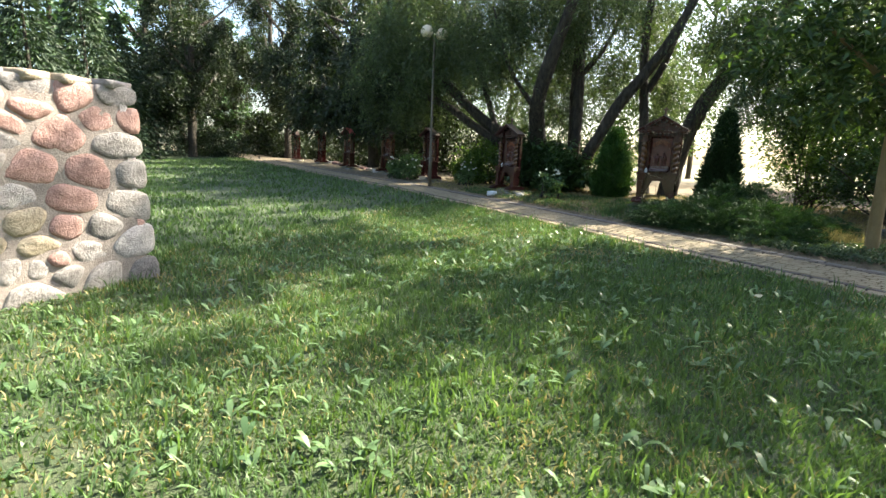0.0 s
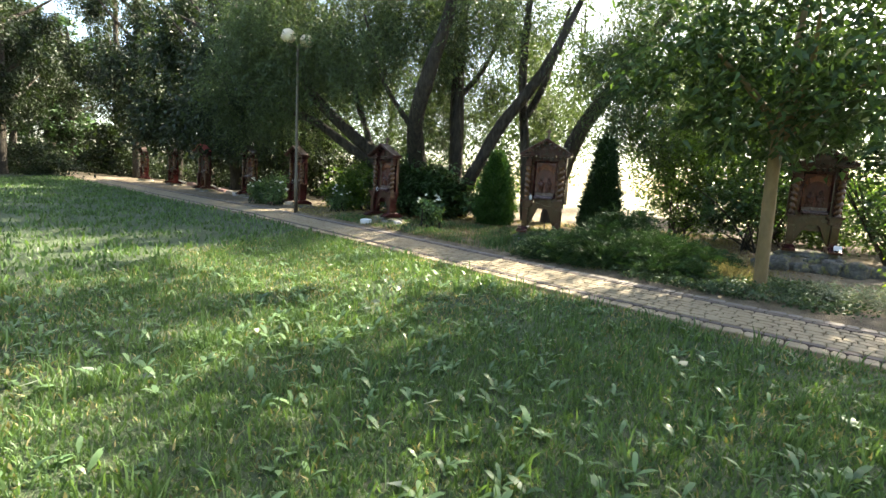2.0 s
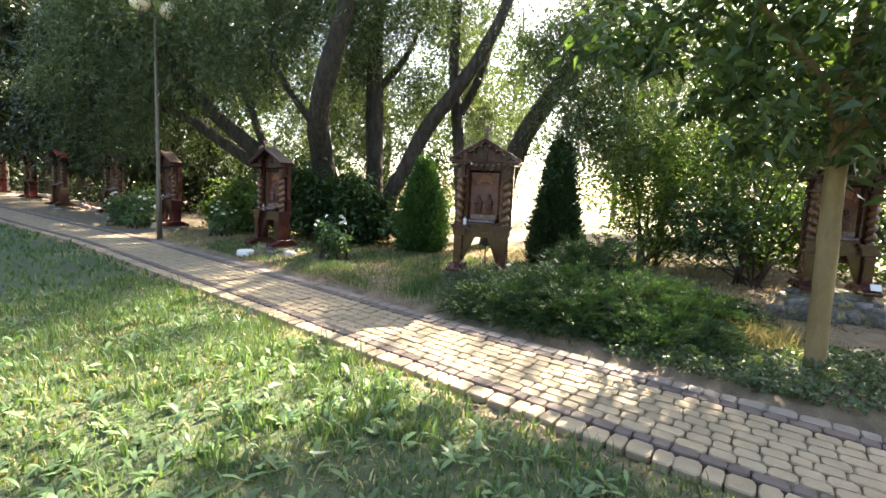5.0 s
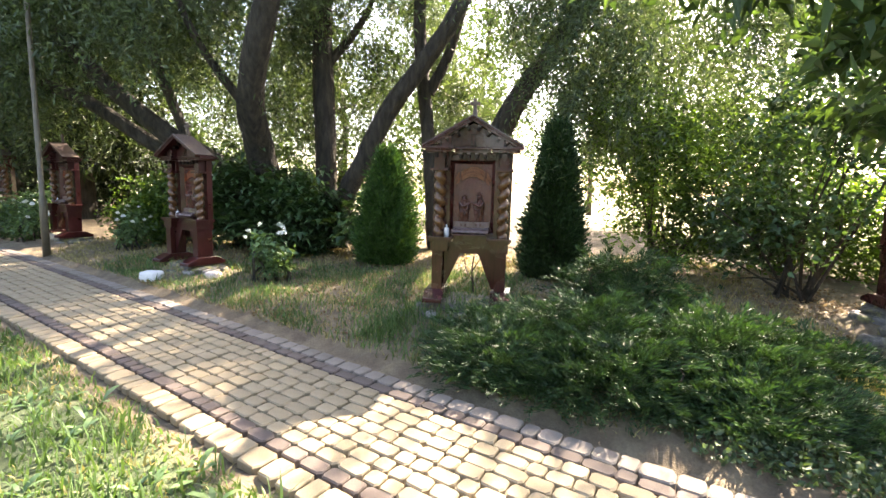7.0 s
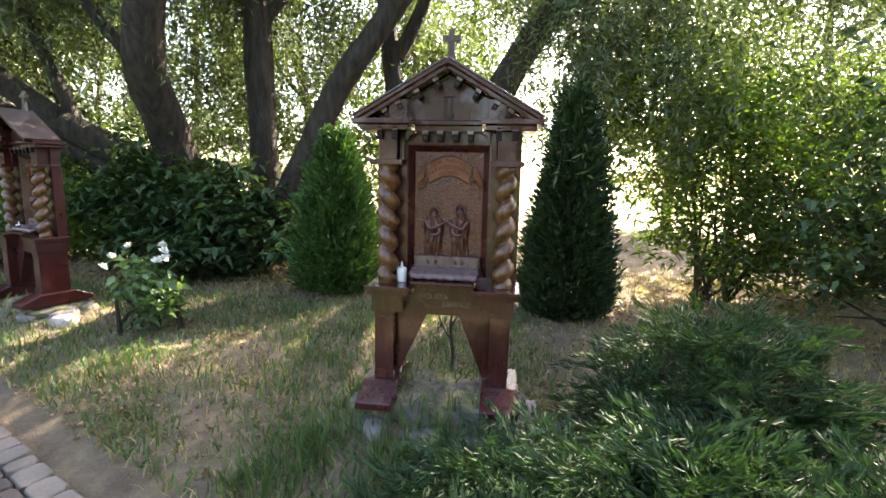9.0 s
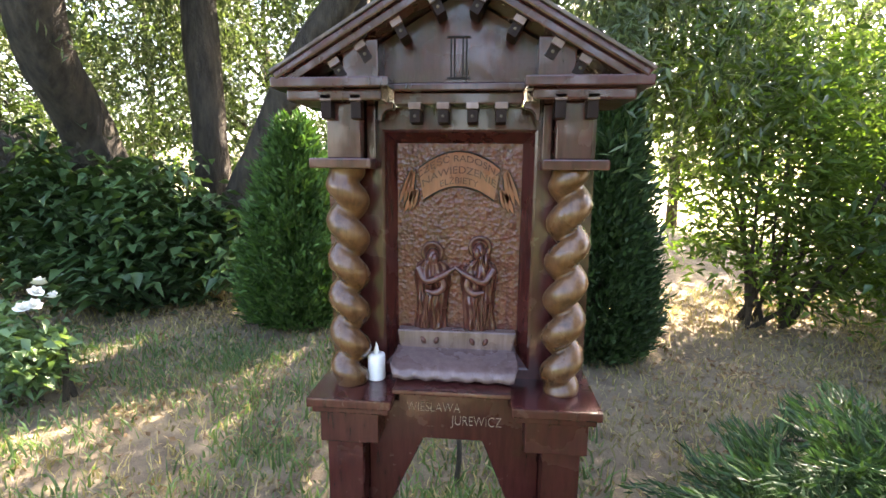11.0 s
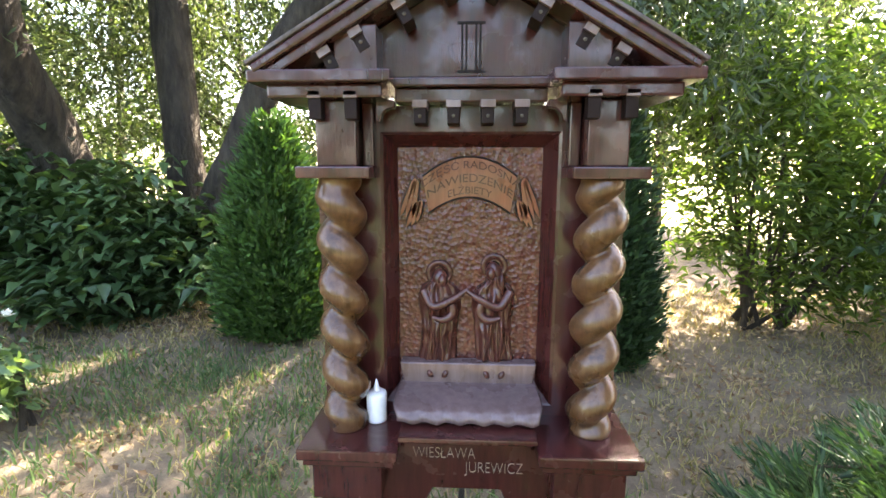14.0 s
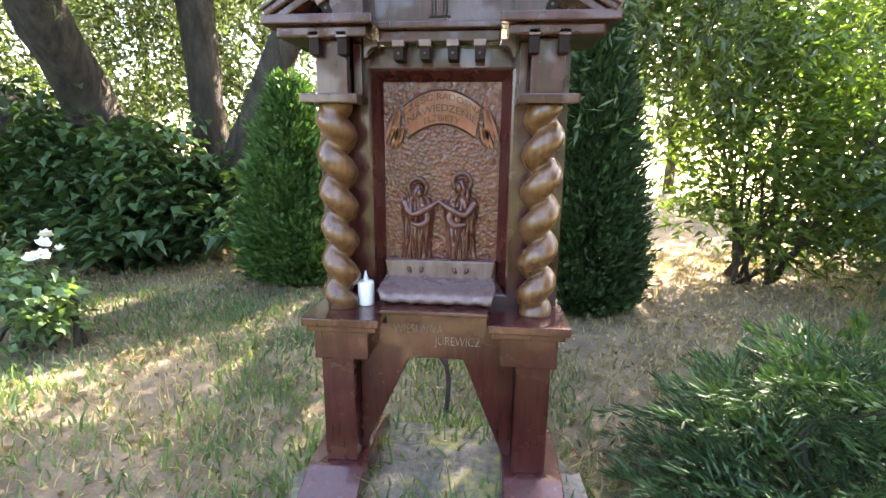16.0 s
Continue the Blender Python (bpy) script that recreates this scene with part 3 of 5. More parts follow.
crown = willow_crown("crown", [(-9.0, 14.6, 6.8, 3.8, 2.2, 2.6), (-5.5, 15.6, 7.2, 3.2, 2.2, 2.4), (-11.5, 14.6, 5.2, 2.8, 1.8, 2.2), (-7.5, 13.3, 5.4, 2.6, 1.3, 1.5), (-4.8, 16.6, 4.6, 2.6, 1.0, 1.6), (-8.5, 16.4, 4.4, 3.0, 1.0, 1.6), (-4.6, 13.2, 6.4, 1.2, 0.7, 0.8), (-6.6, 13.4, 4.3, 1.5, 0.6, 0.7), (-3.6, 15.9, 4.2, 1.6, 0.6, 1.2), (-7.6, 16.3, 3.6, 3.0, 0.7, 1.0), (-3.6, 16.6, 3.6, 2.0, 0.7, 1.2)], 12000, 21, LEAF_WILLOW, 1.3, (0.13, 0.030), 0.065)
willow = tree("willow_tree", W1, crown, BARK, "old many-stemmed willow with dark leaning trunks", "willows behind the shrines")
# High crown above the view, added so that the lawn lies in its shade.
part("upper_crown", leafy_crown("upper_crown", [(-8.5, 15.0, 13.0, 4.2, 2.6, 2.6), (-4.0, 15.6, 13.6, 3.6, 2.6, 2.6), (-12.0, 15.0, 10.2, 2.6, 2.2, 2.0)], 6400, 121, LEAF_WILLOW, (0.34, 0.11)), None, willow)
W2 = [
    [(-2.9, 15.2, 0.4, 0.20), (-3.0, 15.1, 1.6, 0.15), (-3.1, 15.0, 2.9, 0.13), (-3.3, 15.0, 5.0, 0.12), (-3.2, 15.2, 8.5, 0.04)],
    [(-3.1, 15.0, 3.6, 0.11), (-2.7, 15.1, 4.5, 0.09), (-2.2, 15.3, 6.5, 0.04)],
    [(-2.3, 15.3, 0.4, 0.30), (-2.1, 15.15, 1.7, 0.24), (-1.65, 15.0, 3.1, 0.21), (-0.7, 15.0, 4.6, 0.18), (0.3, 15.2, 6.2, 0.13), (1.2, 15.4, 8.4, 0.05)],
]
crown = willow_crown("crown", [(-1.6, 16.0, 8.6, 2.8, 2.2, 1.5), (0.8, 15.3, 5.8, 2.6, 2.0, 2.4), (-0.1, 13.7, 4.5, 1.3, 0.9, 1.5), (1.6, 14.2, 4.2, 1.8, 1.2, 1.5), (-0.7, 13.3, 3.6, 0.7, 0.5, 0.7), (-1.6, 14.4, 5.2, 1.0, 0.6, 0.8)], 4700, 22, LEAF_WILLOW, 1.2, (0.12, 0.026), 0.062)
willow = tree("willow_tree", W2, crown, BARK, "leaning willow with thin drooping twigs", "willows behind the shrines")
# Second unseen high crown, added for lawn shade too.
part("upper_crown", leafy_crown("upper_crown", [(-0.2, 15.8, 13.4, 3.4, 2.6, 2.4), (3.4, 15.4, 11.8, 2.2, 2.2, 2.4)], 4300, 122, LEAF_WILLOW, (0.34, 0.11)), None, willow)
# lighter trees between the willows and the field
R = np.random.default_rng(36)
for i, (tx, ty, h, w) in enumerate(((-15.5, 23.0, 8.0, 2.6), (-11.0, 21.5, 8.5, 2.6), (-7.2, 20.6, 7.5, 2.3), (-3.9, 20.8, 8.0, 2.2), (-3.2, 27.5, 13.0, 3.2), (1.8, 28.0, 12.5, 3.0), (2.4, 20.2, 7.5, 2.2), (5.0, 19.2, 8.0, 2.4))):
    limbs = grow_limbs(R, (tx, ty), (0.2, 0.2), h * 0.8, 0.12, 6, w)
    cr = leafy_crown("crown", [(tx, ty, h * 0.62, w, w * 0.7, h * 0.34), (tx - 0.5, ty - 0.3, h * 0.33, w * 1.1, w * 0.6, h * 0.16)], 6500, 130 + i, LEAF_ASH, (0.17, 0.085), 0.3, 1.2)
    tree("ash_tree", limbs, cr, BARK, "sunlit light green tree at the field's edge", "trees at the field's edge")

# dark row of trees along the path
R = np.random.default_rng(31)
for i, (tx, ty, h, w) in enumerate(((-13.0, 17.2, 10, 3.0), (-17.0, 18.6, 11, 3.2), (-21.0, 20.8, 12, 3.4), (-26.0, 23.2, 15, 3.8), (-32.0, 25.0, 18, 4.4), (-39.0, 28.5, 20, 5.0), (-33.0, 17.8, 14, 3.6), (-41.0, 21.5, 16, 4.4), (-50.0, 32.0, 18, 5.5), (-58.0, 35.0, 19, 6.0), (-47.0, 25.5, 17, 5.0))):
    limbs = grow_limbs(R, (tx, ty), (R.uniform(-0.6, 0.6), R.uniform(-0.3, 0.6)), h * 0.8, 0.26, 6, w)
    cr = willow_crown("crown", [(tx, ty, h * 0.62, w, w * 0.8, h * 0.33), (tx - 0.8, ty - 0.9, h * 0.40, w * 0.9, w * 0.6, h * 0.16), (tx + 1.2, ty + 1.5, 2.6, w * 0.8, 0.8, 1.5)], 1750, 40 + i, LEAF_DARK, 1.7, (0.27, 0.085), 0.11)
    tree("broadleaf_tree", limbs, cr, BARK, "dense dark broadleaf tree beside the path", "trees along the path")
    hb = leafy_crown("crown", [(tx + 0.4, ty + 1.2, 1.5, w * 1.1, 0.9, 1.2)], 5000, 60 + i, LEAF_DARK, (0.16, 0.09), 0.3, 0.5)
    shrub = thing("undergrowth_bush", Matrix.Identity(4), "dark undergrowth bush beneath the trees", "bush", "bushes along the path")
    for _ in range(6):
        v, f = tube(np.array([(tx + R.uniform(-1, 1), ty + 1.2, 0.4, 0.03), (tx + R.uniform(-1.4, 1.4), ty + 1.2, 1.6, 0.015)]), 5)
        part("stem", mesh_np("stem", v, f, BARK), BARK, shrub)
    part("foliage", hb, None, shrub)


for i, (bx, by) in enumerate(((-36.0, 27.5), (-43.0, 31.0), (-50.0, 34.0))):
    far_bush = thing("undergrowth_bush", Matrix.Identity(4), "dark undergrowth bush beneath the trees", "bush", "bushes along the path")
    for q in (-1.2, 0.0, 1.1):
        v, f = tube(np.array([(bx + q, by, 0.6, 0.05), (bx + q * 1.4, by, 3.0, 0.02)]), 5)
        part("stem", mesh_np("stem", v, f, BARK), BARK, far_bush)
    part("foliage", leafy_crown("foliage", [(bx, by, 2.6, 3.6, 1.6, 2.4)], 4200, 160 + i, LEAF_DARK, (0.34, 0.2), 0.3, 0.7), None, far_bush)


def spruce(x0, y0, h, w, seed, mat=LEAF_SPRUCE, label="dark green spruce with branches down to the ground"):
    """Tiers of drooping branches round a straight trunk."""
    rng = np.random.default_rng(seed)
    z0 = gz(x0, y0)
    n = int(5200 * (h / 7))
    u = rng.uniform(0.0, 1, n) ** 1.4
    tier = np.round(u * h / 0.42) * 0.42 / h
    az = np.round(rng.uniform(0, 2 * np.pi, n) * 2.4 + tier * 17) / 2.4 + rng.standard_normal(n) * 0.10
    rr = np.sqrt(rng.uniform(0.03, 1, n)) * w * (1.02 - tier) * rng.uniform(0.8, 1.1, n)
    pos = np.stack([x0 + rr * np.cos(az), y0 + rr * np.sin(az), z0 + 0.25 + tier * h - rr * 0.28 + rng.standard_normal(n) * 0.06], 1)
    ax = np.stack([np.cos(az), np.sin(az), -0.45 * np.ones(n)], 1) + rng.standard_normal((n, 3)) * 0.45
    t = thing("spruce", Matrix.Identity(4), label, "tree", "spruces at the lawn's end")
    v, f = tube(np.array([(x0, y0, z0 - 0.1, 0.16), (x0, y0, z0 + h * 0.5, 0.09), (x0, y0, z0 + h, 0.015)]), 8)
    part("trunk", mesh_np("trunk", v, f, BARK, True), BARK, t)
    part("crown", leaf_mesh("crown", pos, ax, 0.30, 0.09, mat, rng, 0.15), mat, t)


for i, (sx, sy, h, w) in enumerate(((-37.5, 17.6, 8.0, 3.2), (-34.5, 14.2, 8.5, 3.2), (-31.5, 11.4, 10.0, 3.4), (-29.0, 8.2, 9.0, 3.2), (-27.5, 5.0, 9.5, 3.2), (-26.5, 1.5, 9.0, 3.0))):
    spruce(sx, sy, h, w, 80 + i)
R = np.random.default_rng(33)
for i, (tx, ty, h, w) in enumerate(((-44, 14, 16, 5.0), (-48, 22, 17, 5.5), (-40, 6, 17, 5.0), (-52, 31, 17, 5.5), (-37, -2, 16, 5))):
    limbs = grow_limbs(R, (tx, ty), (0.4, 0.2), h * 0.8, 0.3, 6, w)
    cr = leafy_crown("crown", [(tx, ty, h * 0.58, w, w, h * 0.42), (tx + 1, ty - 1, h * 0.3, w * 0.8, w * 0.8, h * 0.22)], 11000, 90 + i, LEAF_SHRUB, (0.38, 0.22), 0.2, 0.6)
    tree("birch_tree", limbs, cr, BARK, "tall sunlit light green tree far across the lawn", "trees beyond the lawn")

# young tree beside the path
T5 = [[(1.49, 9.0, 0.30, 0.105), (1.48, 9.0, 0.48, 0.088), (1.46, 8.99, 1.2, 0.080), (1.44, 9.0, 2.1, 0.075), (1.5, 9.05, 3.2, 0.055), (1.6, 9.1, 5.0, 0.02)],
      [(1.45, 9.0, 2.3, 0.045), (1.2, 8.9, 2.8, 0.045), (0.5, 8.7, 3.5, 0.02)], [(1.46, 9.0, 2.35, 0.045), (2.0, 8.8, 2.9, 0.045), (2.8, 8.5, 3.4, 0.02)],
      [(1.46, 9.0, 2.4, 0.04), (1.5, 8.4, 3.0, 0.035), (1.3, 7.6, 3.5, 0.015)], [(1.47, 9.0, 2.5, 0.04), (1.9, 9.7, 3.0, 0.035), (2.2, 10.5, 3.4, 0.015)]]
crown = leafy_crown("crown", [(1.6, 9.0, 3.7, 2.1, 1.9, 1.4), (0.4, 8.8, 3.3, 1.2, 1.1, 0.7), (2.4, 8.6, 2.9, 1.2, 1.2, 0.7), (1.6, 9.8, 2.8, 1.3, 0.9, 0.6), (1.5, 8.6, 5.2, 1.4, 1.3, 1.0), (1.35, 8.8, 2.5, 1.1, 0.9, 0.45)], 11500, 25, LEAF_MAPLE, (0.14, 0.060), 0.4, 1.85, 0.2)
tree("young_maple_tree", T5, crown, BARK_TAN, "young maple with a smooth tan trunk beside the path")
# Unseen maple, added out of view so its crown shades lawn and path.
R = np.random.default_rng(35)
for i, (tx, ty, h, w) in enumerate(((7.4, 15.8, 15.0, 3.2),)):
    limbs = grow_limbs(R, (tx, ty), (0.2, 0.2), h * 0.8, 0.16, 7, w)
    cr = leafy_crown("crown", [(tx, ty, h * 0.68, w, w, h * 0.28)], 6300, 95 + i, LEAF_MAPLE, (0.24, 0.12), 0.35, 1.9)
    tree("added_shade_maple", limbs, cr, BARK_TAN, "unseen leafy maple added to shade the lawn", "trees shading the path")


# unseen trees added round the lawn's near side, to temper sky light and sheen
R = np.random.default_rng(37)
for i, (tx, ty, h, w) in enumerate(((-15, -9, 12, 4.5), (-7, -14, 13, 5.0), (2, -15, 13, 5.0), (10, -11, 12, 4.5), (14, -3, 12, 4.2), (15, 6, 11, 3.6))):
    limbs = grow_limbs(R, (tx, ty), (0.3, 0.3), h * 0.8, 0.25, 6, w)
    cr = leafy_crown("crown", [(tx, ty, h * 0.55, w, w, h * 0.42), (tx, ty, h * 0.25, w * 0.9, w * 0.9, h * 0.2)], 5200, 140 + i, LEAF_MAPLE, (0.55, 0.30), 0.2, 0.6)
    tree("broadleaf_tree", limbs, cr, BARK, "unseen tall leafy tree added round the lawn to cut sky light", "trees round the lawn")


def bush(name, blobs, count, seed, mat, leaf, label, stems=7, category="bush", group="", floor=0.5, droop=0.3, flat=0.0):
    rng = np.random.default_rng(seed)
    b = np.array(blobs)
    cx, cy = b[0, 0], b[0, 1]
    t = thing(name, Matrix.Identity(4), label, category, group)
    st = []
    for _ in range(stems):
        q = b[rng.integers(0, len(b))]
        tip = q[:3] + rng.standard_normal(3) * q[3:] * 0.45
        foot = np.array([cx + rng.uniform(-0.25, 0.25), cy + rng.uniform(-0.2, 0.2), gz(cx, cy) - 0.03])
        midp = foot * 0.5 + tip * 0.5 + rng.standard_normal(3) * 0.08
        v, f = tube(smooth_line([(*foot, 0.022), (*midp, 0.014), (*tip, 0.005)], 4), 5)
        part("stem", mesh_np("stem", v, f, BARK, True), BARK, t)
    part("foliage", leafy_crown("foliage", blobs, count, seed, mat, leaf, droop, floor, flat), mat, t)
    return t


bush("viburnum_bush", [(-5.6, 14.0, 1.35, 1.0, 0.55, 0.75), (-4.8, 13.9, 1.15, 0.75, 0.5, 0.55), (-6.6, 14.2, 1.5, 0.8, 0.6, 0.85), (-5.2, 13.6, 0.95, 0.7, 0.4, 0.35)], 9500, 51, LEAF_SHRUB, (0.16, 0.095), "dark green large-leaved bush under the willow", 12, flat=0.8)
bush("hazel_bush", [(0.9, 13.9, 1.9, 0.9, 0.7, 1.2), (1.6, 13.7, 1.5, 0.8, 0.6, 0.8), (0.4, 14.0, 2.9, 0.8, 0.6, 0.7)], 9500, 52, LEAF_BRIGHT, (0.11, 0.034), "sunlit light green bush with many thin stems", 16, group="bushes towards the field", flat=0.4)
bush("hazel_bush", [(3.0, 14.6, 1.6, 1.1, 0.8, 1.2), (4.2, 14.2, 1.5, 1.0, 0.8, 1.1), (2.6, 14.9, 2.8, 0.9, 0.8, 0.8)], 10500, 53, LEAF_BRIGHT, (0.12, 0.05), "sunlit light green bush with many thin stems", 16, group="bushes towards the field", flat=0.4)
bush("hazel_bush", [(6.2, 14.4, 1.7, 1.4, 0.9, 1.3), (7.5, 13.5, 1.7, 1.2, 1.0, 1.3)], 9500, 54, LEAF_BRIGHT, (0.13, 0.06), "sunlit light green bush with many thin stems", 14, group="bushes towards the field", flat=0.4)
bush("lilac_bush", [(2.2, 12.6, 1.9, 0.9, 0.6, 1.1), (2.6, 12.6, 3.0, 0.9, 0.6, 0.7), (1.6, 12.7, 1.5, 0.6, 0.5, 0.7)], 4300, 55, LEAF_SHRUB, (0.10, 0.065), "dark green bush behind the young tree", 14, group="bushes behind the young tree", flat=0.5)
bush("lilac_bush", [(4.3, 12.2, 1.7, 1.0, 0.7, 1.1), (3.5, 12.4, 2.8, 0.9, 0.6, 0.8)], 4300, 56, LEAF_SHRUB, (0.10, 0.065), "dark green bush behind the young tree", 12, group="bushes behind the young tree", flat=0.5)
bush("forsythia_bush", [(-7.7, 14.2, 1.3, 0.8, 0.5, 0.8), (-8.6, 14.4, 1.2, 0.7, 0.5, 0.7)], 8000, 57, LEAF_BRIGHT, (0.085, 0.05), "bright green bush lit from behind", 10, flat=0.3)
bush("boxwood_bush", [(-11.2, 14.2, 1.0, 0.8, 0.5, 0.5)], 3000, 58, LEAF_SHRUB, (0.08, 0.045), "low green bush beside a shrine", 8, flat=0.4)
bush("field_hedge", [(-4.6, 17.4, 1.3, 1.3, 0.5, 0.7), (-7.0, 17.5, 1.5, 1.4, 0.5, 0.9)], 6500, 59, LEAF_BRIGHT, (0.08, 0.045), "sunlit bushes between willow trunks and field", 10)


def thuja(x0, y0, h, w, seed, mat, label, peak=1.7):
    """A dense cone of flat upright sprays."""
    rng = np.random.default_rng(seed)
    z0 = gz(x0, y0)
    k, per = 1300, 26
    u = rng.uniform(0, 1, k) ** 1.2
    prof = np.clip(1.0 - u ** peak, 0, 1) ** 0.9 * np.clip(0.82 + 1.2 * u, 0, 1)
    az = rng.uniform(0, 2 * np.pi, k)
    rr = w * prof * np.where(rng.uniform(0, 1, k) < 0.4, rng.uniform(0.3, 0.8, k), rng.uniform(0.84, 1.04, k))
    c = np.stack([x0 + rr * np.cos(az), y0 + rr * np.sin(az), z0 + 0.03 + u * h * 0.96], 1)
    out = np.stack([np.cos(az), np.sin(az), 0.9 * np.ones(k)], 1)
    s_ = rng.uniform(-0.06, 0.10, (k, per, 1))
    pos = (c[:, None] + out[:, None] * s_ + rng.standard_normal((k, per, 3)) * np.array([0.035, 0.035, 0.045])).reshape(-1, 3)
    pos[:, 2] = np.maximum(pos[:, 2], z0 + 0.02)
    ax = (out[:, None] + rng.standard_normal((k, per, 3)) * 0.45).reshape(-1, 3)
    t = thing("thuja", Matrix.Identity(4), label, "conifer", "thujas beside the shrine")
    v, f = tube(np.array([(x0, y0, z0 - 0.05, 0.06), (x0, y0, z0 + h * 0.92, 0.01)]), 7)
    part("trunk", mesh_np("trunk", v, f, BARK, True), BARK, t)
    part("foliage", leaf_mesh("foliage", pos, ax, 0.075, 0.026, mat, rng), mat, t)


thuja(-3.47, 13.5, 1.80, 0.46, 71, LEAF_THUJA, "fresh green conical thuja bush with soft tip")
thuja(-0.82, 13.1, 2.20, 0.44, 72, LEAF_THUJA_SHADED, "narrow conical green thuja with shade put into its colour", 1.25)


def juniper(blobs, count, seed, label):
    """Arching plumes that rise outwards and nod at the tip, each feathered with needle sprays."""
    rng = np.random.default_rng(seed)
    pos, ax = [], []
    b = np.array(blobs)
    area = b[:, 3] * b[:, 4]
    t = thing("juniper_bush", Matrix.Identity(4), label, "bush")
    for i in range(count):
        q = b[rng.choice(len(b), p=area / area.sum())]
        az, r = rng.uniform(0, 2 * np.pi), math.sqrt(rng.uniform(0, 1))
        x0, y0 = q[0] + r * q[3] * math.cos(az), q[1] + r * q[4] * math.sin(az)
        skin = q[2] + q[5] * math.sqrt(max(0, 1 - r * r)) * (rng.uniform(0.1, 1.0) ** 0.6)
        head = az + rng.standard_normal() * 1.2
        d = np.array([math.cos(head) * (0.45 + 0.7 * r), math.sin(head) * (0.45 + 0.7 * r), rng.uniform(0.2, 1.3)])
        d /= np.linalg.norm(d)
        L = rng.uniform(0.32, 0.70)
        n_ = int(150 * L)
        s = rng.uniform(0.0, 1, n_)[:, None] ** 0.9
        side = np.cross(d, np.array([0, 0, 1.0]) + rng.standard_normal(3) * 0.35)
        side /= np.linalg.norm(side) + 1e-9
        wing = rng.choice((-1.0, 1.0), n_)[:, None] * side
        foot = np.array([x0, y0, max(skin, gz(x0, y0) + 0.06)]) - d * L * 0.45
        spine = foot + d * L * s - np.array([0, 0, 0.32]) * L * s ** 2.5
        reach = rng.uniform(0, 1, (n_, 1)) * 0.085 * (1.08 - s) ** 0.8
        p = spine + wing * reach + d * reach * 0.9 + rng.standard_normal((n_, 3)) * 0.006
        p[:, 2] = np.maximum(p[:, 2], gz(x0, y0) + 0.02)
        pos.append(p)
        ax.append(d + wing * 0.55 * (1.1 - s) + np.array([0, 0, -0.35]) * s + rng.standard_normal((n_, 3)) * 0.16)
        if i % 28 == 0:
            line = [(*(foot + d * L * u - np.array([0, 0, 0.32]) * L * u ** 2.5), 0.007 * (1.1 - u)) for u in (0, 0.35, 0.7)]
            root = (q[0] + 0.4 * (x0 - q[0]), q[1] + 0.4 * (y0 - q[1]), gz(x0, y0) - 0.03, 0.012)
            v, f = tube(smooth_line([root] + line, 3), 5)
            part("stem", mesh_np("stem", v, f, BARK, True), BARK, t)
    part("foliage", leaf_mesh("foliage", np.vstack(pos), np.vstack(ax), 0.054, 0.0095, LEAF_JUNIPER, rng), None, t)


juniper([(-0.30, 10.75, 0.42, 0.72, 0.55, 0.85), (-0.75, 9.95, 0.40, 0.75, 0.50, 0.58), (0.15, 9.75, 0.40, 0.72, 0.55, 0.55), (-1.50, 9.98, 0.42, 0.46, 0.26, 0.46), (-1.35, 9.55, 0.40, 0.55, 0.35, 0.38), (0.75, 9.85, 0.40, 0.55, 0.45, 0.42), (-0.65, 9.40, 0.38, 0.7, 0.42, 0.42), (0.25, 9.15, 0.36, 0.6, 0.36, 0.34)], 2500, 73, "low spreading dark green juniper before the shrine")


def rose(x0, y0, seed):
    rng = np.random.default_rng(seed)
    t = bush("rose_bush", [(x0, y0, gz(x0, y0) + 0.36, 0.27, 0.25, 0.32)], 800, seed, WEED, (0.085, 0.05), "rose bush with pale white blooms", 8, group="white roses between the shrines", floor=gz(x0, y0) + 0.06, flat=0.5)
    for _ in range(9):
        az, el = rng.uniform(0, 2 * np.pi), rng.uniform(0.2, 1.3)
        c = Vector((x0 + 0.4 * math.cos(az) * math.cos(el), y0 + 0.34 * math.sin(az) * math.cos(el), gz(x0, y0) + 0.40 + 0.38 * math.sin(el)))
        bm = bmesh.new()
        for ring, (n, r, up) in enumerate(((5, 0.034, 0.008), (5, 0.024, 0.018), (3, 0.012, 0.024))):
            for i in range(n):
                a_ = 2 * math.pi * (i + 0.4 * ring) / n
                d, s = Vector((math.cos(a_), math.sin(a_), 0)), Vector((-math.sin(a_), math.cos(a_), 0))
                vs = [bm.verts.new(q) for q in ((0, 0, 0), d * r * 0.6 + s * r * 0.6 + Vector((0, 0, up)), d * r + Vector((0, 0, up * 1.4)), d * r * 0.6 - s * r * 0.6 + Vector((0, 0, up)))]
                bm.faces.new(vs)
        part("bloom", bm, PETAL, t, m=Matrix.LocRotScale(c, Euler((rng.uniform(-0.6, 0.6), rng.uniform(-0.6, 0.6), 0)), (1.4, 1.4, 1.6)))


rose(-4.6, 11.85, 74)
rose(-8.2, 13.5, 82)
rose(-11.6, 14.0, 83)
rose(-10.6, 13.7, 75)
rose(-12.3, 14.6, 76)


def carpet(name, x0, x1, y0, y1, n, mat, leaf, rise, seed, label, category="ground cover"):
    rng = np.random.default_rng(seed)
    x, y = scatter(rng, n, x0, x1, y0, y1, 0.09, 14)
    k = offset_from_path(x, y) > HALF + 0.05
    x, y = x[k], y[k]
    pos = np.stack([x, y, base_z(x, y) + rng.uniform(0, rise, len(x))], 1)
    ax = np.stack([rng.standard_normal(len(x)), rng.standard_normal(len(x)), rng.uniform(0, 0.8, len(x))], 1)
    tagged(new(name, leaf_mesh(name, pos, ax, leaf[0], leaf[1], mat, rng)), label, category, kind="stuff")


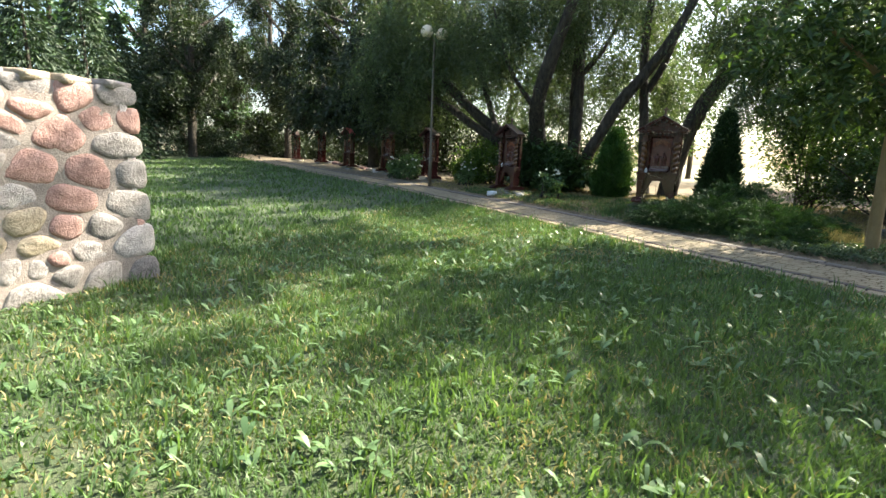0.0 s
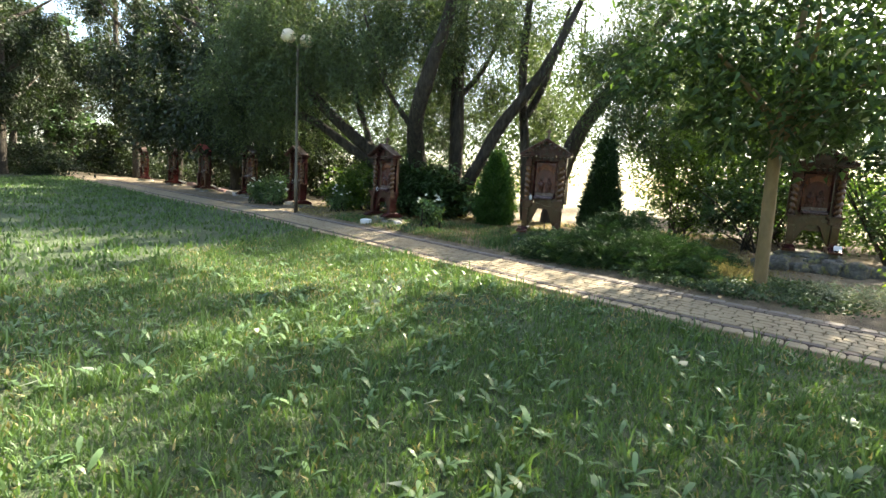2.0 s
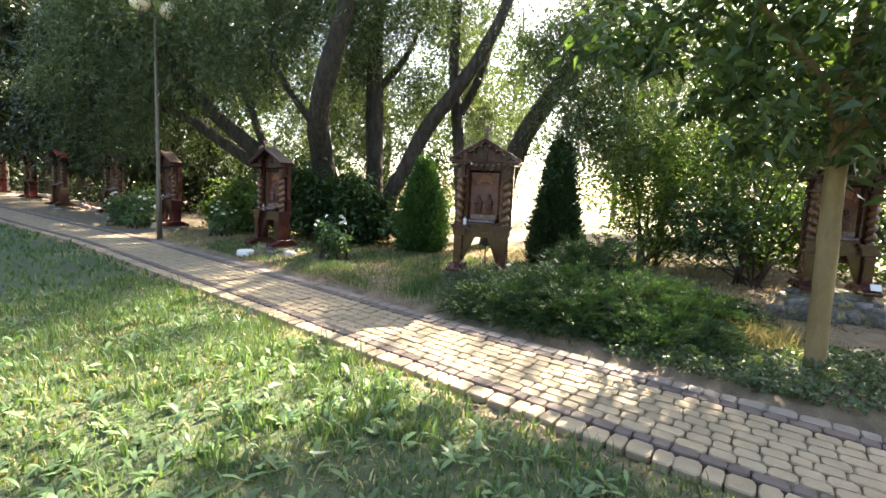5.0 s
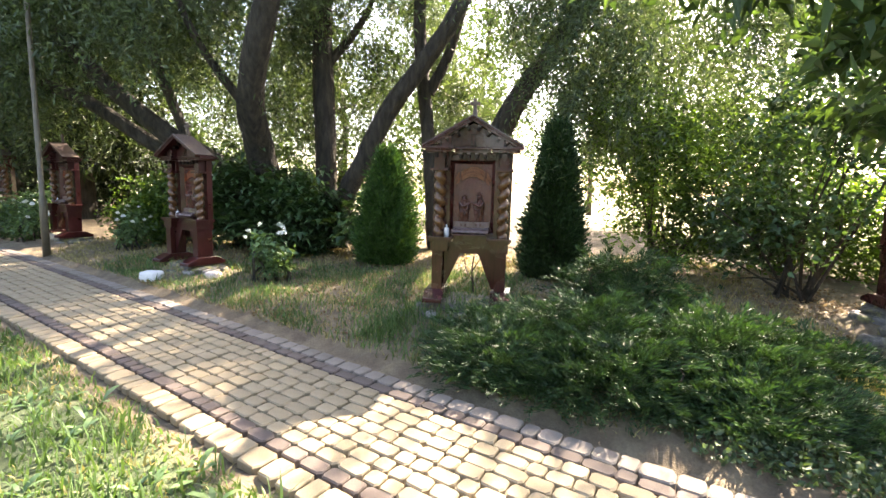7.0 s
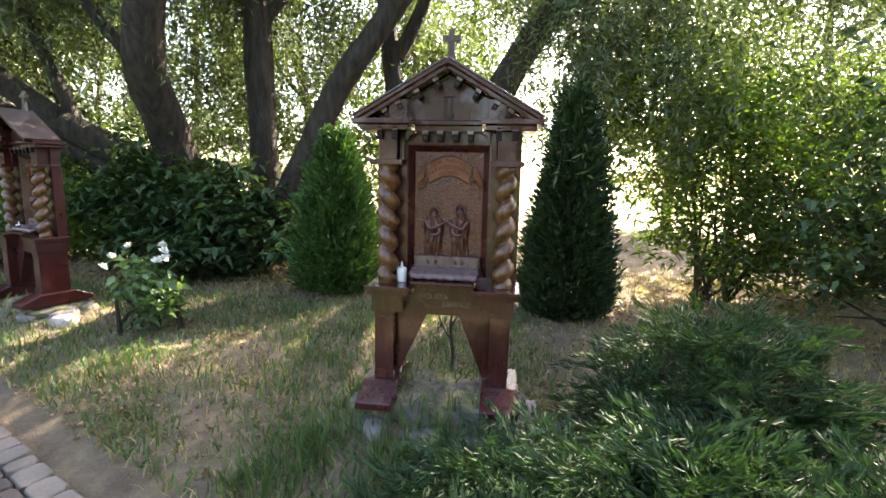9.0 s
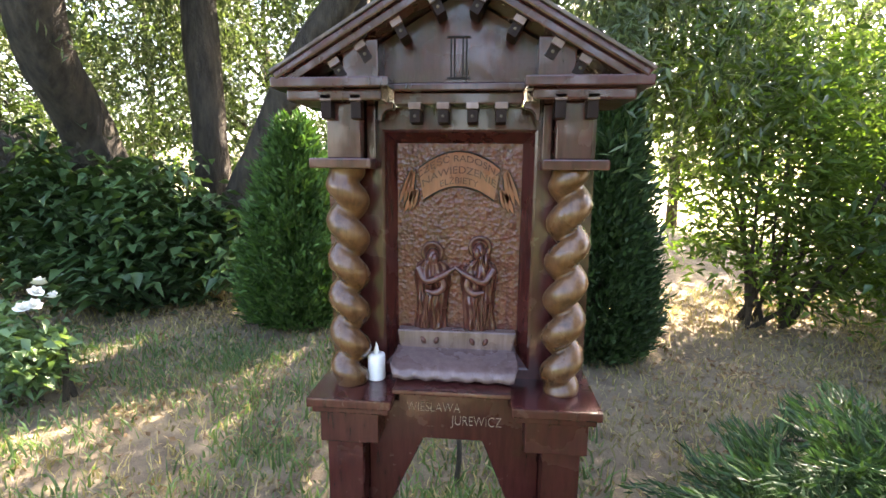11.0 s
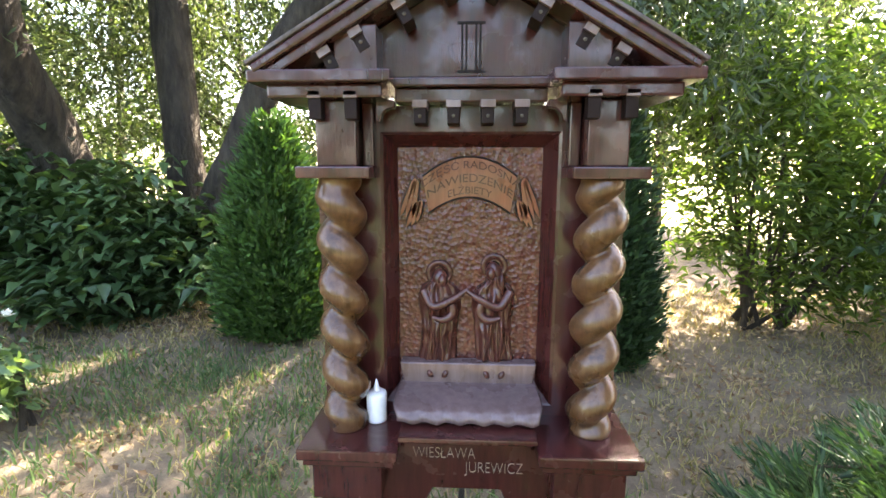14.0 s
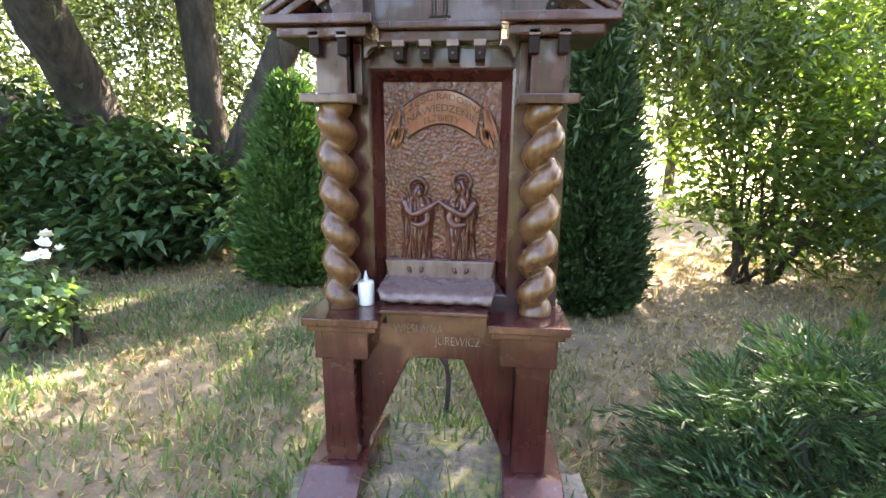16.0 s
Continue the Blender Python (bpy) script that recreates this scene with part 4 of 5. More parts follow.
carpet("ground_ivy", -0.3, 2.3, 7.9, 9.4, 9000, LEAF_IVY, (0.045, 0.032), 0.09, 77, "grey-green creeping ground cover along the path edge")
carpet("leaf_litter", -7.5, 3.0, 10.2, 14.5, 12000, m_leaf("dead_leaf", (0.16, 0.09, 0.045), (0.34, 0.25, 0.14), 0.15, 0.8, (1, 1, 1)), (0.045, 0.022), 0.015, 78, "dry fallen leaves on bare soil", "leaf litter")
carpet("silver_plants", 2.0, 3.1, 8.15, 8.9, 2600, LEAF_SILVER, (0.06, 0.014), 0.2, 79, "silvery low foliage plants at the path edge")
bush("spirea_bush", [(3.25, 8.75, 0.62, 0.45, 0.4, 0.32)], 2200, 81, LEAF_LIME, (0.045, 0.025), "round chartreuse low bush beside the path", 8, floor=0.38)


# ---- shrines ----
def lettering(name, text, size, mat, parent, warp, label="", bold=0.0):
    """Raised letters; warp takes x, z of the flat line to x, y, z on the thing."""
    cu = bpy.data.curves.new(name, "FONT")
    cu.body, cu.size, cu.align_x, cu.align_y, cu.extrude, cu.offset = text, size, "CENTER", "CENTER", 0.0015, bold
    tmp = new(name, cu)
    bpy.context.view_layer.update()
    me = bpy.data.meshes.new_from_object(tmp.evaluated_get(bpy.context.evaluated_depsgraph_get()))
    bpy.data.objects.remove(tmp)
    for v in me.vertices:
        px_, py_, pz_ = warp(v.co.x, v.co.y)
        v.co = (px_, py_ - v.co.z - 0.0015, pz_)
    me.materials.clear()
    me.materials.append(mat)
    return part(name, me, mat, parent, label)


def twisted(sign, x0, y0, z0, z1, turns=5.8, n=24, rows=130):
    bm = bmesh.new()
    rings = []
    for i in range(rows + 1):
        u = i / rows
        z, ph = z0 + (z1 - z0) * u, sign * 2 * math.pi * turns * u
        fade = min(1, u * 14, (1 - u) * 14)
        ring = []
        for k in range(n):
            q = 2 * math.pi * k / n
            rr = 0.050 + fade * (-0.026 + 0.038 * abs(math.cos((q - ph) / 2)) ** 0.85)
            ring.append(bm.verts.new((x0 + rr * math.cos(q), y0 + rr * math.sin(q), z)))
        rings.append(ring)
    for r0, r1 in zip(rings, rings[1:]):
        for k in range(n):
            bm.faces.new((r0[k], r0[(k + 1) % n], r1[(k + 1) % n], r1[k]))
    bm.faces.new(rings[0][::-1])
    bm.faces.new(rings[-1])
    return bm


def lump(bm, cx, cz, rx, rz, y0, dy, n=14, m=6, twist=0.0):
    """A raised rounded form on the panel: half an ellipsoid standing out by dy."""
    rings = []
    for j in range(m):
        s = math.pi / 2 * j / (m - 1)
        rings.append([bm.verts.new((cx + rx * math.cos(s) * math.cos(2 * math.pi * i / n) + twist * rz * math.cos(s) * math.sin(2 * math.pi * i / n), y0 - dy * math.sin(s), cz + rz * math.cos(s) * math.sin(2 * math.pi * i / n))) for i in range(n)] if j < m - 1 else [bm.verts.new((cx, y0 - dy, cz))])
    for r0, r1 in zip(rings, rings[1:]):
        for i in range(n):
            bm.faces.new((r0[i], r0[(i + 1) % n], r1[(i + 1) % n], r1[i]) if len(r1) > 1 else (r0[i], r0[(i + 1) % n], r1[0]))


def shrine(m, numeral, wood, label, detailed=False, group="wooden rosary shrines"):
    s = thing("shrine", m, label, "shrine", group)
    RF = 0.035 if detailed else -0.02            # front of the roof
    DY = 0.195                                   # front of the cabinet
    for sg in (-1, 1):
        X = lambda lo, hi: (lo, hi) if sg > 0 else (-hi, -lo)
        ft = slab([(-0.14, -0.05), (0.43, -0.05), (0.43, -0.01), (0.29, 0.055), (0.015, 0.055), (-0.14, -0.01)], -0.095, 0.095, 0.004)
        part("foot", ft, wood, s, m=Matrix.Translation((sg * 0.32, 0, 0)) @ Matrix.Rotation(radians(90), 4, "Z") @ Matrix.Scale(-1, 4, (0, 1, 0)))
        part("leg", box(*X(0.255, 0.36), 0.04, 0.27, 0.055, 0.43), wood, s)
        part("leg_block", box(*X(0.205, 0.375), 0.025, 0.28, 0.43, 0.53), wood, s)
        led = box(*X(0.165, 0.405), 0.0, 0.29, 0.545, 0.572)
        part("ledge", box(*X(0.175, 0.393), 0.012, 0.285, 0.525, 0.5449, 0.003, led), wood, s)
        part("column", twisted(sg, sg * 0.31, 0.128, 0.572, 1.205), WOOD_COLUMN, s, "ochre barley-twist column", smooth=True)
        part("capital", box(*X(0.226, 0.396), 0.062, 0.27, 1.205, 1.232), wood, s)
        part("pier", box(*X(0.262, 0.356), 0.098, 0.27, 1.232, 1.38), wood, s)
        part("pilaster", box(*X(0.232, 0.258), 0.15, 0.25, 1.232, 1.38), wood, s)
        cor = box(*X(0.172, 0.484), 0.037, 0.29, 1.410, 1.436)
        part("cornice", box(*X(0.195, 0.450), 0.06, 0.285, 1.38, 1.4099, 0.006, cor), wood, s)
        part("pediment_block", box(*X(0.205, 0.30), 0.072, 0.20, 1.436, 1.535), wood, s)
        for bx in (0.265, 0.345):
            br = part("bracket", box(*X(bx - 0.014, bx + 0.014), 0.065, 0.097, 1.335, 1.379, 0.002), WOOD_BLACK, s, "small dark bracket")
            part("bracket_cap", box(*X(bx - 0.0155, bx + 0.0155), 0.060, 0.098, 1.3795, 1.3965, 0.002), WOOD_WORN, br)
        # scrolled corner bracket beside the pier
        out = [(sg * q, z) for q, z in ((0.178, 1.385), (0.222, 1.385), (0.222, 1.335), (0.212, 1.335), (0.208, 1.352), (0.197, 1.364), (0.178, 1.367))]
        part("scroll_bracket", slab(out, 0.13, 0.165, 0.002), wood, s)
        # roof slab
        slope = math.atan2(0.272, 0.468)
        L = math.hypot(0.272, 0.468) + 0.01
        rm = Matrix.Translation((0, 0, 1.722)) @ Matrix.Rotation(sg * slope, 4, "Y")
        bm = box(0 if sg > 0 else -L, L if sg > 0 else 0, RF, RF + 0.27, -0.02, 0.0, 0.006)
        box(0.003 if sg > 0 else -L + 0.012, L - 0.012 if sg > 0 else -0.003, RF + 0.012, RF + 0.26, -0.042, -0.0201, 0.004, bm)
        roof = part("roof_slab", bm, wood, s, m=rm)
        cov = box(0.0 if sg > 0 else -L - 0.004, L + 0.004 if sg > 0 else 0.0, RF - 0.004, RF + 0.274, 0.0005, 0.010, 0.003)
        part("roof_cover", cov, ROOF_WORN if numeral != "VI" else ROOF_TILE, roof, "weathered grey roof covering" if numeral != "VI" else "red roof covering")
        for d in (0.10, 0.21, 0.32, 0.40):
            q = d if sg > 0 else -d
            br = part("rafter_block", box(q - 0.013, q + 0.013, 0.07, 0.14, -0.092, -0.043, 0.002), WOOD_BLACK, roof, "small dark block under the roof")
            if detailed:
                part("block_face", box(q - 0.015, q + 0.015, 0.060, 0.0695, -0.060, -0.043, 0.001), WOOD_WORN, roof)
                bolt = bmesh.new()
                lump(bolt, q, -0.074, 0.0045, 0.0045, 0.0695, 0.004, 8, 3)
                part("bolt_head", bolt, METAL, roof, smooth=True)
    # cabinet with its tapering recess
    bm = bmesh.new()
    rect = lambda hw, z0, z1, yy: [bm.verts.new(q) for q in ((-hw, yy, z0), (hw, yy, z0), (hw, yy, z1), (-hw, yy, z1))]
    r0, r1, r1b, r2 = rect(0.385, 0.572, 1.38, DY), rect(0.225, 0.60, 1.318, DY), rect(0.218, 0.605, 1.311, DY + 0.004), rect(0.187, 0.64, 1.282, DY + 0.048)
    back = rect(0.385, 0.572, 1.38, 0.275)
    for p0, p1 in ((r0, r1), (r1, r1b), (r1b, r2), (back, r0)):
        for i in range(4):
            bm.faces.new((p0[i], p0[(i + 1) % 4], p1[(i + 1) % 4], p1[i]))
    bm.faces.new(back[::-1])
    part("cabinet", bm, wood, s)
    # relief panel
    nx, nz = (70, 110) if detailed else (14, 22)
    bm = bmesh.new()
    g = [[bm.verts.new((-0.187 + 0.374 * i / nx, DY + 0.047 - (0.0020 * noise.noise(Vector((i * 42 / nx, j * 66 / nz, 3.1))) + 0.0015 * noise.noise(Vector((i * 16 / nx, j * 30 / nz, 7.7))) if 0 < i < nx and 0 < j < nz else 0), 0.64 + 0.642 * j / nz)) for j in range(nz + 1)] for i in range(nx + 1)]
    for i in range(nx):
        for j in range(nz):
            bm.faces.new((g[i][j], g[i + 1][j], g[i + 1][j + 1], g[i][j + 1]))
    panel = part("relief_panel", bm, WOOD_RELIEF, s, "hammered copper-brown relief panel", smooth=True)
    y0 = DY + 0.046
    # two plain robed forms
    for cx, sg, hgt in ((-0.081, 1, 0.955), (0.070, -1, 0.975)):
        bm = bmesh.new()
        nu, zs = 41, np.linspace(0.685, hgt - 0.025, 56)
        wide = np.interp(zs, [0.685, 0.70, 0.76, 0.82, 0.86, 0.895, 0.915, 0.93, 0.95], [0.056, 0.055, 0.049, 0.051, 0.058, 0.057, 0.048, 0.028, 0.018])
        mid = cx + sg * 0.012 * np.sin((zs - 0.66) * 9) - sg * 0.008
        def depth(u_, z_):
            fold = 0.0050 * math.sin(u_ * 8 + sg * z_ * 34) + 0.0034 * math.sin(u_ * 17 - sg * z_ * 22 + 1.3) + 0.0060 * noise.noise(Vector((u_ * 3.2 + cx * 40, 1.7, z_ * 42)))
            chest = 0.010 * math.exp(-((z_ - 0.875) / 0.022) ** 2) + 0.008 * math.exp(-((z_ - 0.80) / 0.03) ** 2)
            return y0 + 0.002 - (0.026 + chest) * math.sqrt(max(0, 1 - u_ * u_)) - fold * (1 - u_ ** 4)
        grid = [[bm.verts.new((m_ + w_ * u_, depth(u_, z_), z_)) for u_ in np.linspace(-1, 1, nu)] for z_, w_, m_ in zip(zs, wide, mid)]
        for r0_, r1_ in zip(grid, grid[1:]):
            for k in range(nu - 1):
                bm.faces.new((r0_[k], r0_[k + 1], r1_[k + 1], r1_[k]))
        lump(bm, cx + sg * 0.004, hgt - 0.022, 0.024, 0.034, y0, 0.024)
        lump(bm, cx + sg * 0.011, hgt - 0.022, 0.014, 0.021, y0 - 0.012, 0.020)
        lump(bm, cx - sg * 0.017, hgt - 0.052, 0.011, 0.036, y0 - 0.004, 0.026)
        # sleeves and drapery cords that follow the body
        sleeves = (((-0.040, 0.905, 0.024), (-0.012, 0.868, 0.042), (0.036, 0.886, 0.044), (0.078, 0.912, 0.034)), ((0.026, 0.895, 0.030), (0.040, 0.852, 0.038), (0.018, 0.832, 0.044), (-0.014, 0.838, 0.044)))
        for pts in sleeves:
            v_, f_ = tube(smooth_line([(cx + sg * q[0], y0 - q[2] + 0.008, q[1], r_) for q, r_ in zip(pts, (0.014, 0.0125, 0.011, 0.006))], 5), 9, 0.10)
            bv = [bm.verts.new(q) for q in v_]
            for q in f_:
                bm.faces.new([bv[k] for k in q])
        for k in range(7):
            u0, u1 = -0.75 + 0.25 * k, -0.55 + 0.19 * k * (1 if sg > 0 else 0.8)
            zt, zb = 0.835 - 0.012 * abs(k - 3), 0.690 + 0.006 * (k % 3)
            line = [(cx + 0.043 * (u0 + (u1 - u0) * q) + 0.004 * math.sin(q * 5 + k), depth(u0 + (u1 - u0) * q, zt + (zb - zt) * q) - 0.001, zt + (zb - zt) * q, 0.0042 - 0.0016 * q) for q in (0, 0.33, 0.66, 1)]
            v_, f_ = tube(smooth_line(line, 4), 7, 0.08)
            bv = [bm.verts.new(q) for q in v_]
            for q in f_:
                bm.faces.new([bv[i] for i in q])
        for k in (-1, 1):
            lump(bm, cx + 0.020 * k, 0.682, 0.010, 0.014, y0 - 0.036, 0.016, 10, 4, 0.3 * k)
        part("relief_figure", bm, WOOD_FIGURE, panel, "plain carved robed form", smooth=True)
        bm = bmesh.new()
        n = 26
        rings = [[bm.verts.new((cx + sg * 0.002 + r_ * math.cos(2 * math.pi * i / n), y0 - yy, hgt - 0.004 + r_ * math.sin(2 * math.pi * i / n))) for i in range(n)] for r_, yy in ((0.037, -0.002), (0.036, 0.007), (0.030, 0.011), (0.023, 0.004), (0.019, 0.0))]
        for q0, q1 in zip(rings, rings[1:]):
            for i in range(n):
                bm.faces.new((q0[i], q0[(i + 1) % n], q1[(i + 1) % n], q1[i]))
        part("halo", bm, WOOD_FIGURE, panel, smooth=True)
    # banner with wings
    top, low = (lambda u: (0.122 * u, 1.258 - 0.050 * u * u)), (lambda u: (0.106 * u, 1.155 - 0.042 * u * u))
    bm = bmesh.new()
    cols = []
    for i in range(25):
        u = -1 + 2 * i / 24
        (xa, za), (xb, zb) = top(u), low(u)
        cols.append([bm.verts.new(q) for q in ((xa, y0 - 0.001, za), (xa, y0 - 0.008, za), (xb, y0 - 0.008, zb), (xb, y0 - 0.001, zb))])
    for c0, c1 in zip(cols, cols[1:]):
        for i in range(3):
            bm.faces.new((c0[i], c1[i], c1[i + 1], c0[i + 1]))
    bm.faces.new(cols[0][::-1])
    bm.faces.new(cols[-1])
    ban = part("banner", bm, WOOD_BANNER, panel, "carved copper-toned banner")
    if detailed:
        def arc(height):
            def warp(x_, z_):
                u = x_ / 0.105
                f_ = height + z_ / 0.104
                (xa, za), (xb, zb) = top(u), low(u)
                return xb + (xa - xb) * f_, y0 - 0.0085, zb + (za - zb) * f_
            return warp
        lettering("lettering", "CZĘŚĆ RADOSNA", 0.0275, WOOD, ban, arc(0.80), bold=0.0)
        lettering("lettering", "NAWIEDZENIE", 0.0310, WOOD, ban, arc(0.47), bold=0.0)
        lettering("lettering", "ELŻBIETY", 0.0270, WOOD, ban, arc(0.17), bold=0.0)
    bm = bmesh.new()
    for edge_ in (top, low):
        rim = [edge_(-1 + 2 * i / 24) for i in range(25)]
        v_, f_ = tube(np.array([(q[0], y0 - 0.007, q[1], 0.0028) for q in rim]), 6, 0.1)
        bv = [bm.verts.new(q) for q in v_]
        for q in f_:
            bm.faces.new([bv[k] for k in q])
    part("banner_rim", bm, WOOD_BLACK, ban, "dark carved rim", smooth=True)
    # wings: two tiers of pointed feathers with dark outlines
    for sg in (-1, 1):
        for xa, za, xb, zb in ((0.134, 1.205, 0.150, 1.105), (0.138, 1.208, 0.168, 1.098), (0.140, 1.210, 0.183, 1.100), (0.124, 1.150, 0.138, 1.088), (0.128, 1.150, 0.152, 1.078), (0.134, 1.148, 0.166, 1.074)):
            d = Vector((xb - xa, zb - za))
            e_ = Vector((-d.y, d.x)).normalized()
            for wd, yy, mat_, nm in ((0.0105, y0 - 0.006, WOOD_BLACK, "feather_outline"), (0.0064, y0 - 0.0085, WOOD_BANNER, "wing_feather")):
                out = []
                for q, f_ in ((0.03, 0.0), (0.15, 0.75), (0.55, 1.0), (0.82, 0.7), (1.0, 0.0), (0.82, -0.7), (0.55, -1.0), (0.15, -0.75)):
                    p_ = Vector((xa, za)) + d * q + e_ * wd * f_
                    out.append((sg * p_.x, p_.y))
                part(nm, slab(out, yy, y0 + 0.002, 0), mat_, panel)
    # shelf under the relief
    part("relief_plinth", slab([(-0.172, 0.655), (0.172, 0.655), (0.183, 0.713), (-0.183, 0.713)], DY + 0.002, DY + 0.046, 0.003), WOOD_SHELF, s)
    bm = bmesh.new()
    rows = []
    nx_ = 60
    for yy, zz, hw_, wv in ((0.238, 0.664, 0.178, 0), (0.200, 0.660, 0.182, 0), (0.135, 0.651, 0.187, 0), (0.098, 0.644, 0.186, 0.2), (0.080, 0.636, 0.180, 0.6), (0.070, 0.624, 0.1745, 1.0), (0.070, 0.613, 0.1735, 1.0), (0.078, 0.607, 0.173, 0.6), (0.086, 0.603, 0.173, 0.0), (0.238, 0.603, 0.173, 0.0)):
        rows.append([bm.verts.new((hw_ * (2 * i / nx_ - 1), yy - 0.008 * wv * abs(math.sin(i / nx_ * math.pi * 6)), zz + 0.004 * wv * math.sin(i / nx_ * math.pi * 12))) for i in range(nx_ + 1)])
    for r0_, r1_ in zip(rows, rows[1:] + rows[:1]):
        for i in range(nx_):
            bm.faces.new((r0_[i], r0_[i + 1], r1_[i + 1], r1_[i]))
    bm.faces.new([r_[0] for r_ in rows])
    bm.faces.new([r_[-1] for r_ in rows][::-1])
    part("shelf", bm, WOOD_SHELF, s, "glossy shelf with a rippled front, grey sheen put into its colour", smooth=True)
    part("sill", box(-0.1645, 0.1645, 0.016, 0.20, 0.588, 0.6025), wood, s)
    # apron board with its splayed opening
    part("apron", slab([(-0.164, 0.587), (-0.164, 0.524), (-0.255, 0.524), (-0.255, 0.06), (-0.245, 0.06), (-0.088, 0.405), (0.088, 0.405), (0.225, 0.06), (0.255, 0.06), (0.255, 0.524), (0.164, 0.524), (0.164, 0.587)][::-1], 0.11, 0.165), wood, s)
    part("back_board", box(-0.255, 0.255, 0.22, 0.26, 0.30, 0.524), wood, s) if not detailed else None
    if detailed:
        flat = lambda cx, cz: (lambda x_, z_: (cx + x_ * 0.72, 0.1095, cz + z_))
        lettering("carved_name", "WIESŁAWA", 0.044, WOOD_CUT, s, flat(-0.059, 0.507), "pale carved letters", -0.0015)
        lettering("carved_name", "JUREWICZ", 0.044, WOOD_CUT, s, flat(0.070, 0.468), "pale carved letters", -0.0015)
    # entablature and pediment
    part("entablature", box(-0.1775, 0.1775, 0.14, 0.274, 1.3805, 1.412), wood, s)
    part("centre_cornice", box(-0.1775, 0.1775, 0.115, 0.28, 1.4122, 1.432), wood, s)
    for dx in (-0.118, -0.04, 0.04, 0.118):
        if detailed:
            bolt = bmesh.new()
            lump(bolt, dx, 1.348, 0.0045, 0.0045, 0.1295, 0.004, 8, 3)
            part("bolt_head", bolt, METAL, s, smooth=True)
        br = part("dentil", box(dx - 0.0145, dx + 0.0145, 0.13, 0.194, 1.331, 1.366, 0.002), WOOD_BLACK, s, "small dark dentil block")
        part("dentil_cap", box(dx - 0.0175, dx + 0.0175, 0.125, 0.194, 1.3665, 1.3845, 0.002), WOOD_WORN, br)
    part("pediment", slab([(-0.40, 1.4365), (0.40, 1.4365), (0.0, 1.672)], 0.15, 0.27), wood, s)
    w = 0.058
    num = bmesh.new()
    strokes = {"I": [0.0], "II": [-0.016, 0.016], "III": [-0.026, 0.0, 0.026]}.get(numeral)
    if strokes:
        for q in strokes:
            for e_ in (-0.0048, 0.0048):
                box(q + e_ - 0.0022, q + e_ + 0.0022, 0.1475, 0.1505, 1.452, 1.555, 0, num)
        hw = 0.016 + max(strokes)
        for zz in (1.450, 1.556):
            box(-hw, hw, 0.1472, 0.1506, zz - 0.003, zz + 0.003, 0, num)
        part("roman_numeral", num, WOOD_BLACK, s, "dark carved roman numeral")
    cross = part("cross", slab([(-0.030, 1.700), (0.030, 1.700), (0.022, 1.775), (0.017, 1.800), (0.016, 1.900), (-0.016, 1.900), (-0.017, 1.800), (-0.022, 1.775)], 0.185, 0.215, 0.003), ROOF_WORN, s, "small weathered wooden cross")
    part("cross_arm", box(-0.048, 0.048, 0.182, 0.218, 1.838, 1.868, 0.003), ROOF_WORN, cross)
    return s


def candle(m):
    t = thing("grave_candle", m, "white plastic candle with a pointed flame tip on the ledge", "candle", "candles on the shrine ledges")
    part("body", turned([(0.0255, 0), (0.0265, 0.004), (0.0265, 0.072), (0.0245, 0.078), (0.010, 0.080)], 24), WAX, t, smooth=True)
    part("flame_tip", turned([(0.008, 0.080), (0.0085, 0.088), (0.005, 0.100), (0.0012, 0.114)], 12), WAX, t, "translucent white flame tip", smooth=True)


def rock(rng, sx, sy, sz, lumps=0.14, n=5):
    """A rounded boulder mesh, as verts and quads."""
    vs, fs = [], []
    seed = rng.uniform(0, 50, 3)
    for ax_ in range(3):
        for sg in (-1, 1):
            b0 = len(vs)
            for i in range(n + 1):
                for j in range(n + 1):
                    q = [0, 0, 0]
                    q[ax_], q[(ax_ + 1) % 3], q[(ax_ + 2) % 3] = sg, -1 + 2 * i / n, -1 + 2 * j / n
                    v = Vector(q)
                    v = v.lerp(v.normalized() * 1.12, 0.5)
                    v *= 1 + lumps * noise.noise(v * 1.3 + Vector(seed)) + lumps * 0.4 * noise.noise(v * 3.1 + Vector(seed))
                    vs.append((v.x * sx, v.y * sy, v.z * sz))
            for i in range(n):
                for j in range(n):
                    f_ = [b0 + i * (n + 1) + j, b0 + (i + 1) * (n + 1) + j, b0 + (i + 1) * (n + 1) + j + 1, b0 + i * (n + 1) + j + 1]
                    fs.append(f_ if sg > 0 else f_[::-1])
    bm = bmesh.new()
    bv = [bm.verts.new(v) for v in vs]
    for f_ in fs:
        bm.faces.new([bv[i] for i in f_])
    bmesh.ops.remove_doubles(bm, verts=list(bm.verts), dist=0.0005)
    return bm


def stone_mound(x0, y0, rz, top, rng, label):
    """A flat bed of field stones under a shrine."""
    t = thing("stone_plinth", pose(x0, y0, gz(x0, y0), 0, 0, rz), label, "stone plinth", "stone plinths under the shrines")
    part("slab_stone", rock(rng, 0.43, 0.27, 0.07, 0.14, 9), LICHEN_STONE, t, "lichened flat stone", smooth=True, m=Matrix.Translation((0, 0, top - 0.073)))
    for i in range(14):
        a_ = 2 * math.pi * i / 14 + rng.uniform(-0.2, 0.2)
        r_ = rng.uniform(0.05, 0.09)
        part("stone", rock(rng, r_ * 1.4, r_, 0.055, 0.2, 4), STONES[4 * int(rng.integers(0, 2))] if i % 3 == 0 else LICHEN_STONE, t, smooth=True, m=pose(0.48 * math.cos(a_), 0.33 * math.sin(a_), top - 0.11 - 0.06 * rng.uniform(0, 1), 0, 0, math.degrees(a_) + 90))


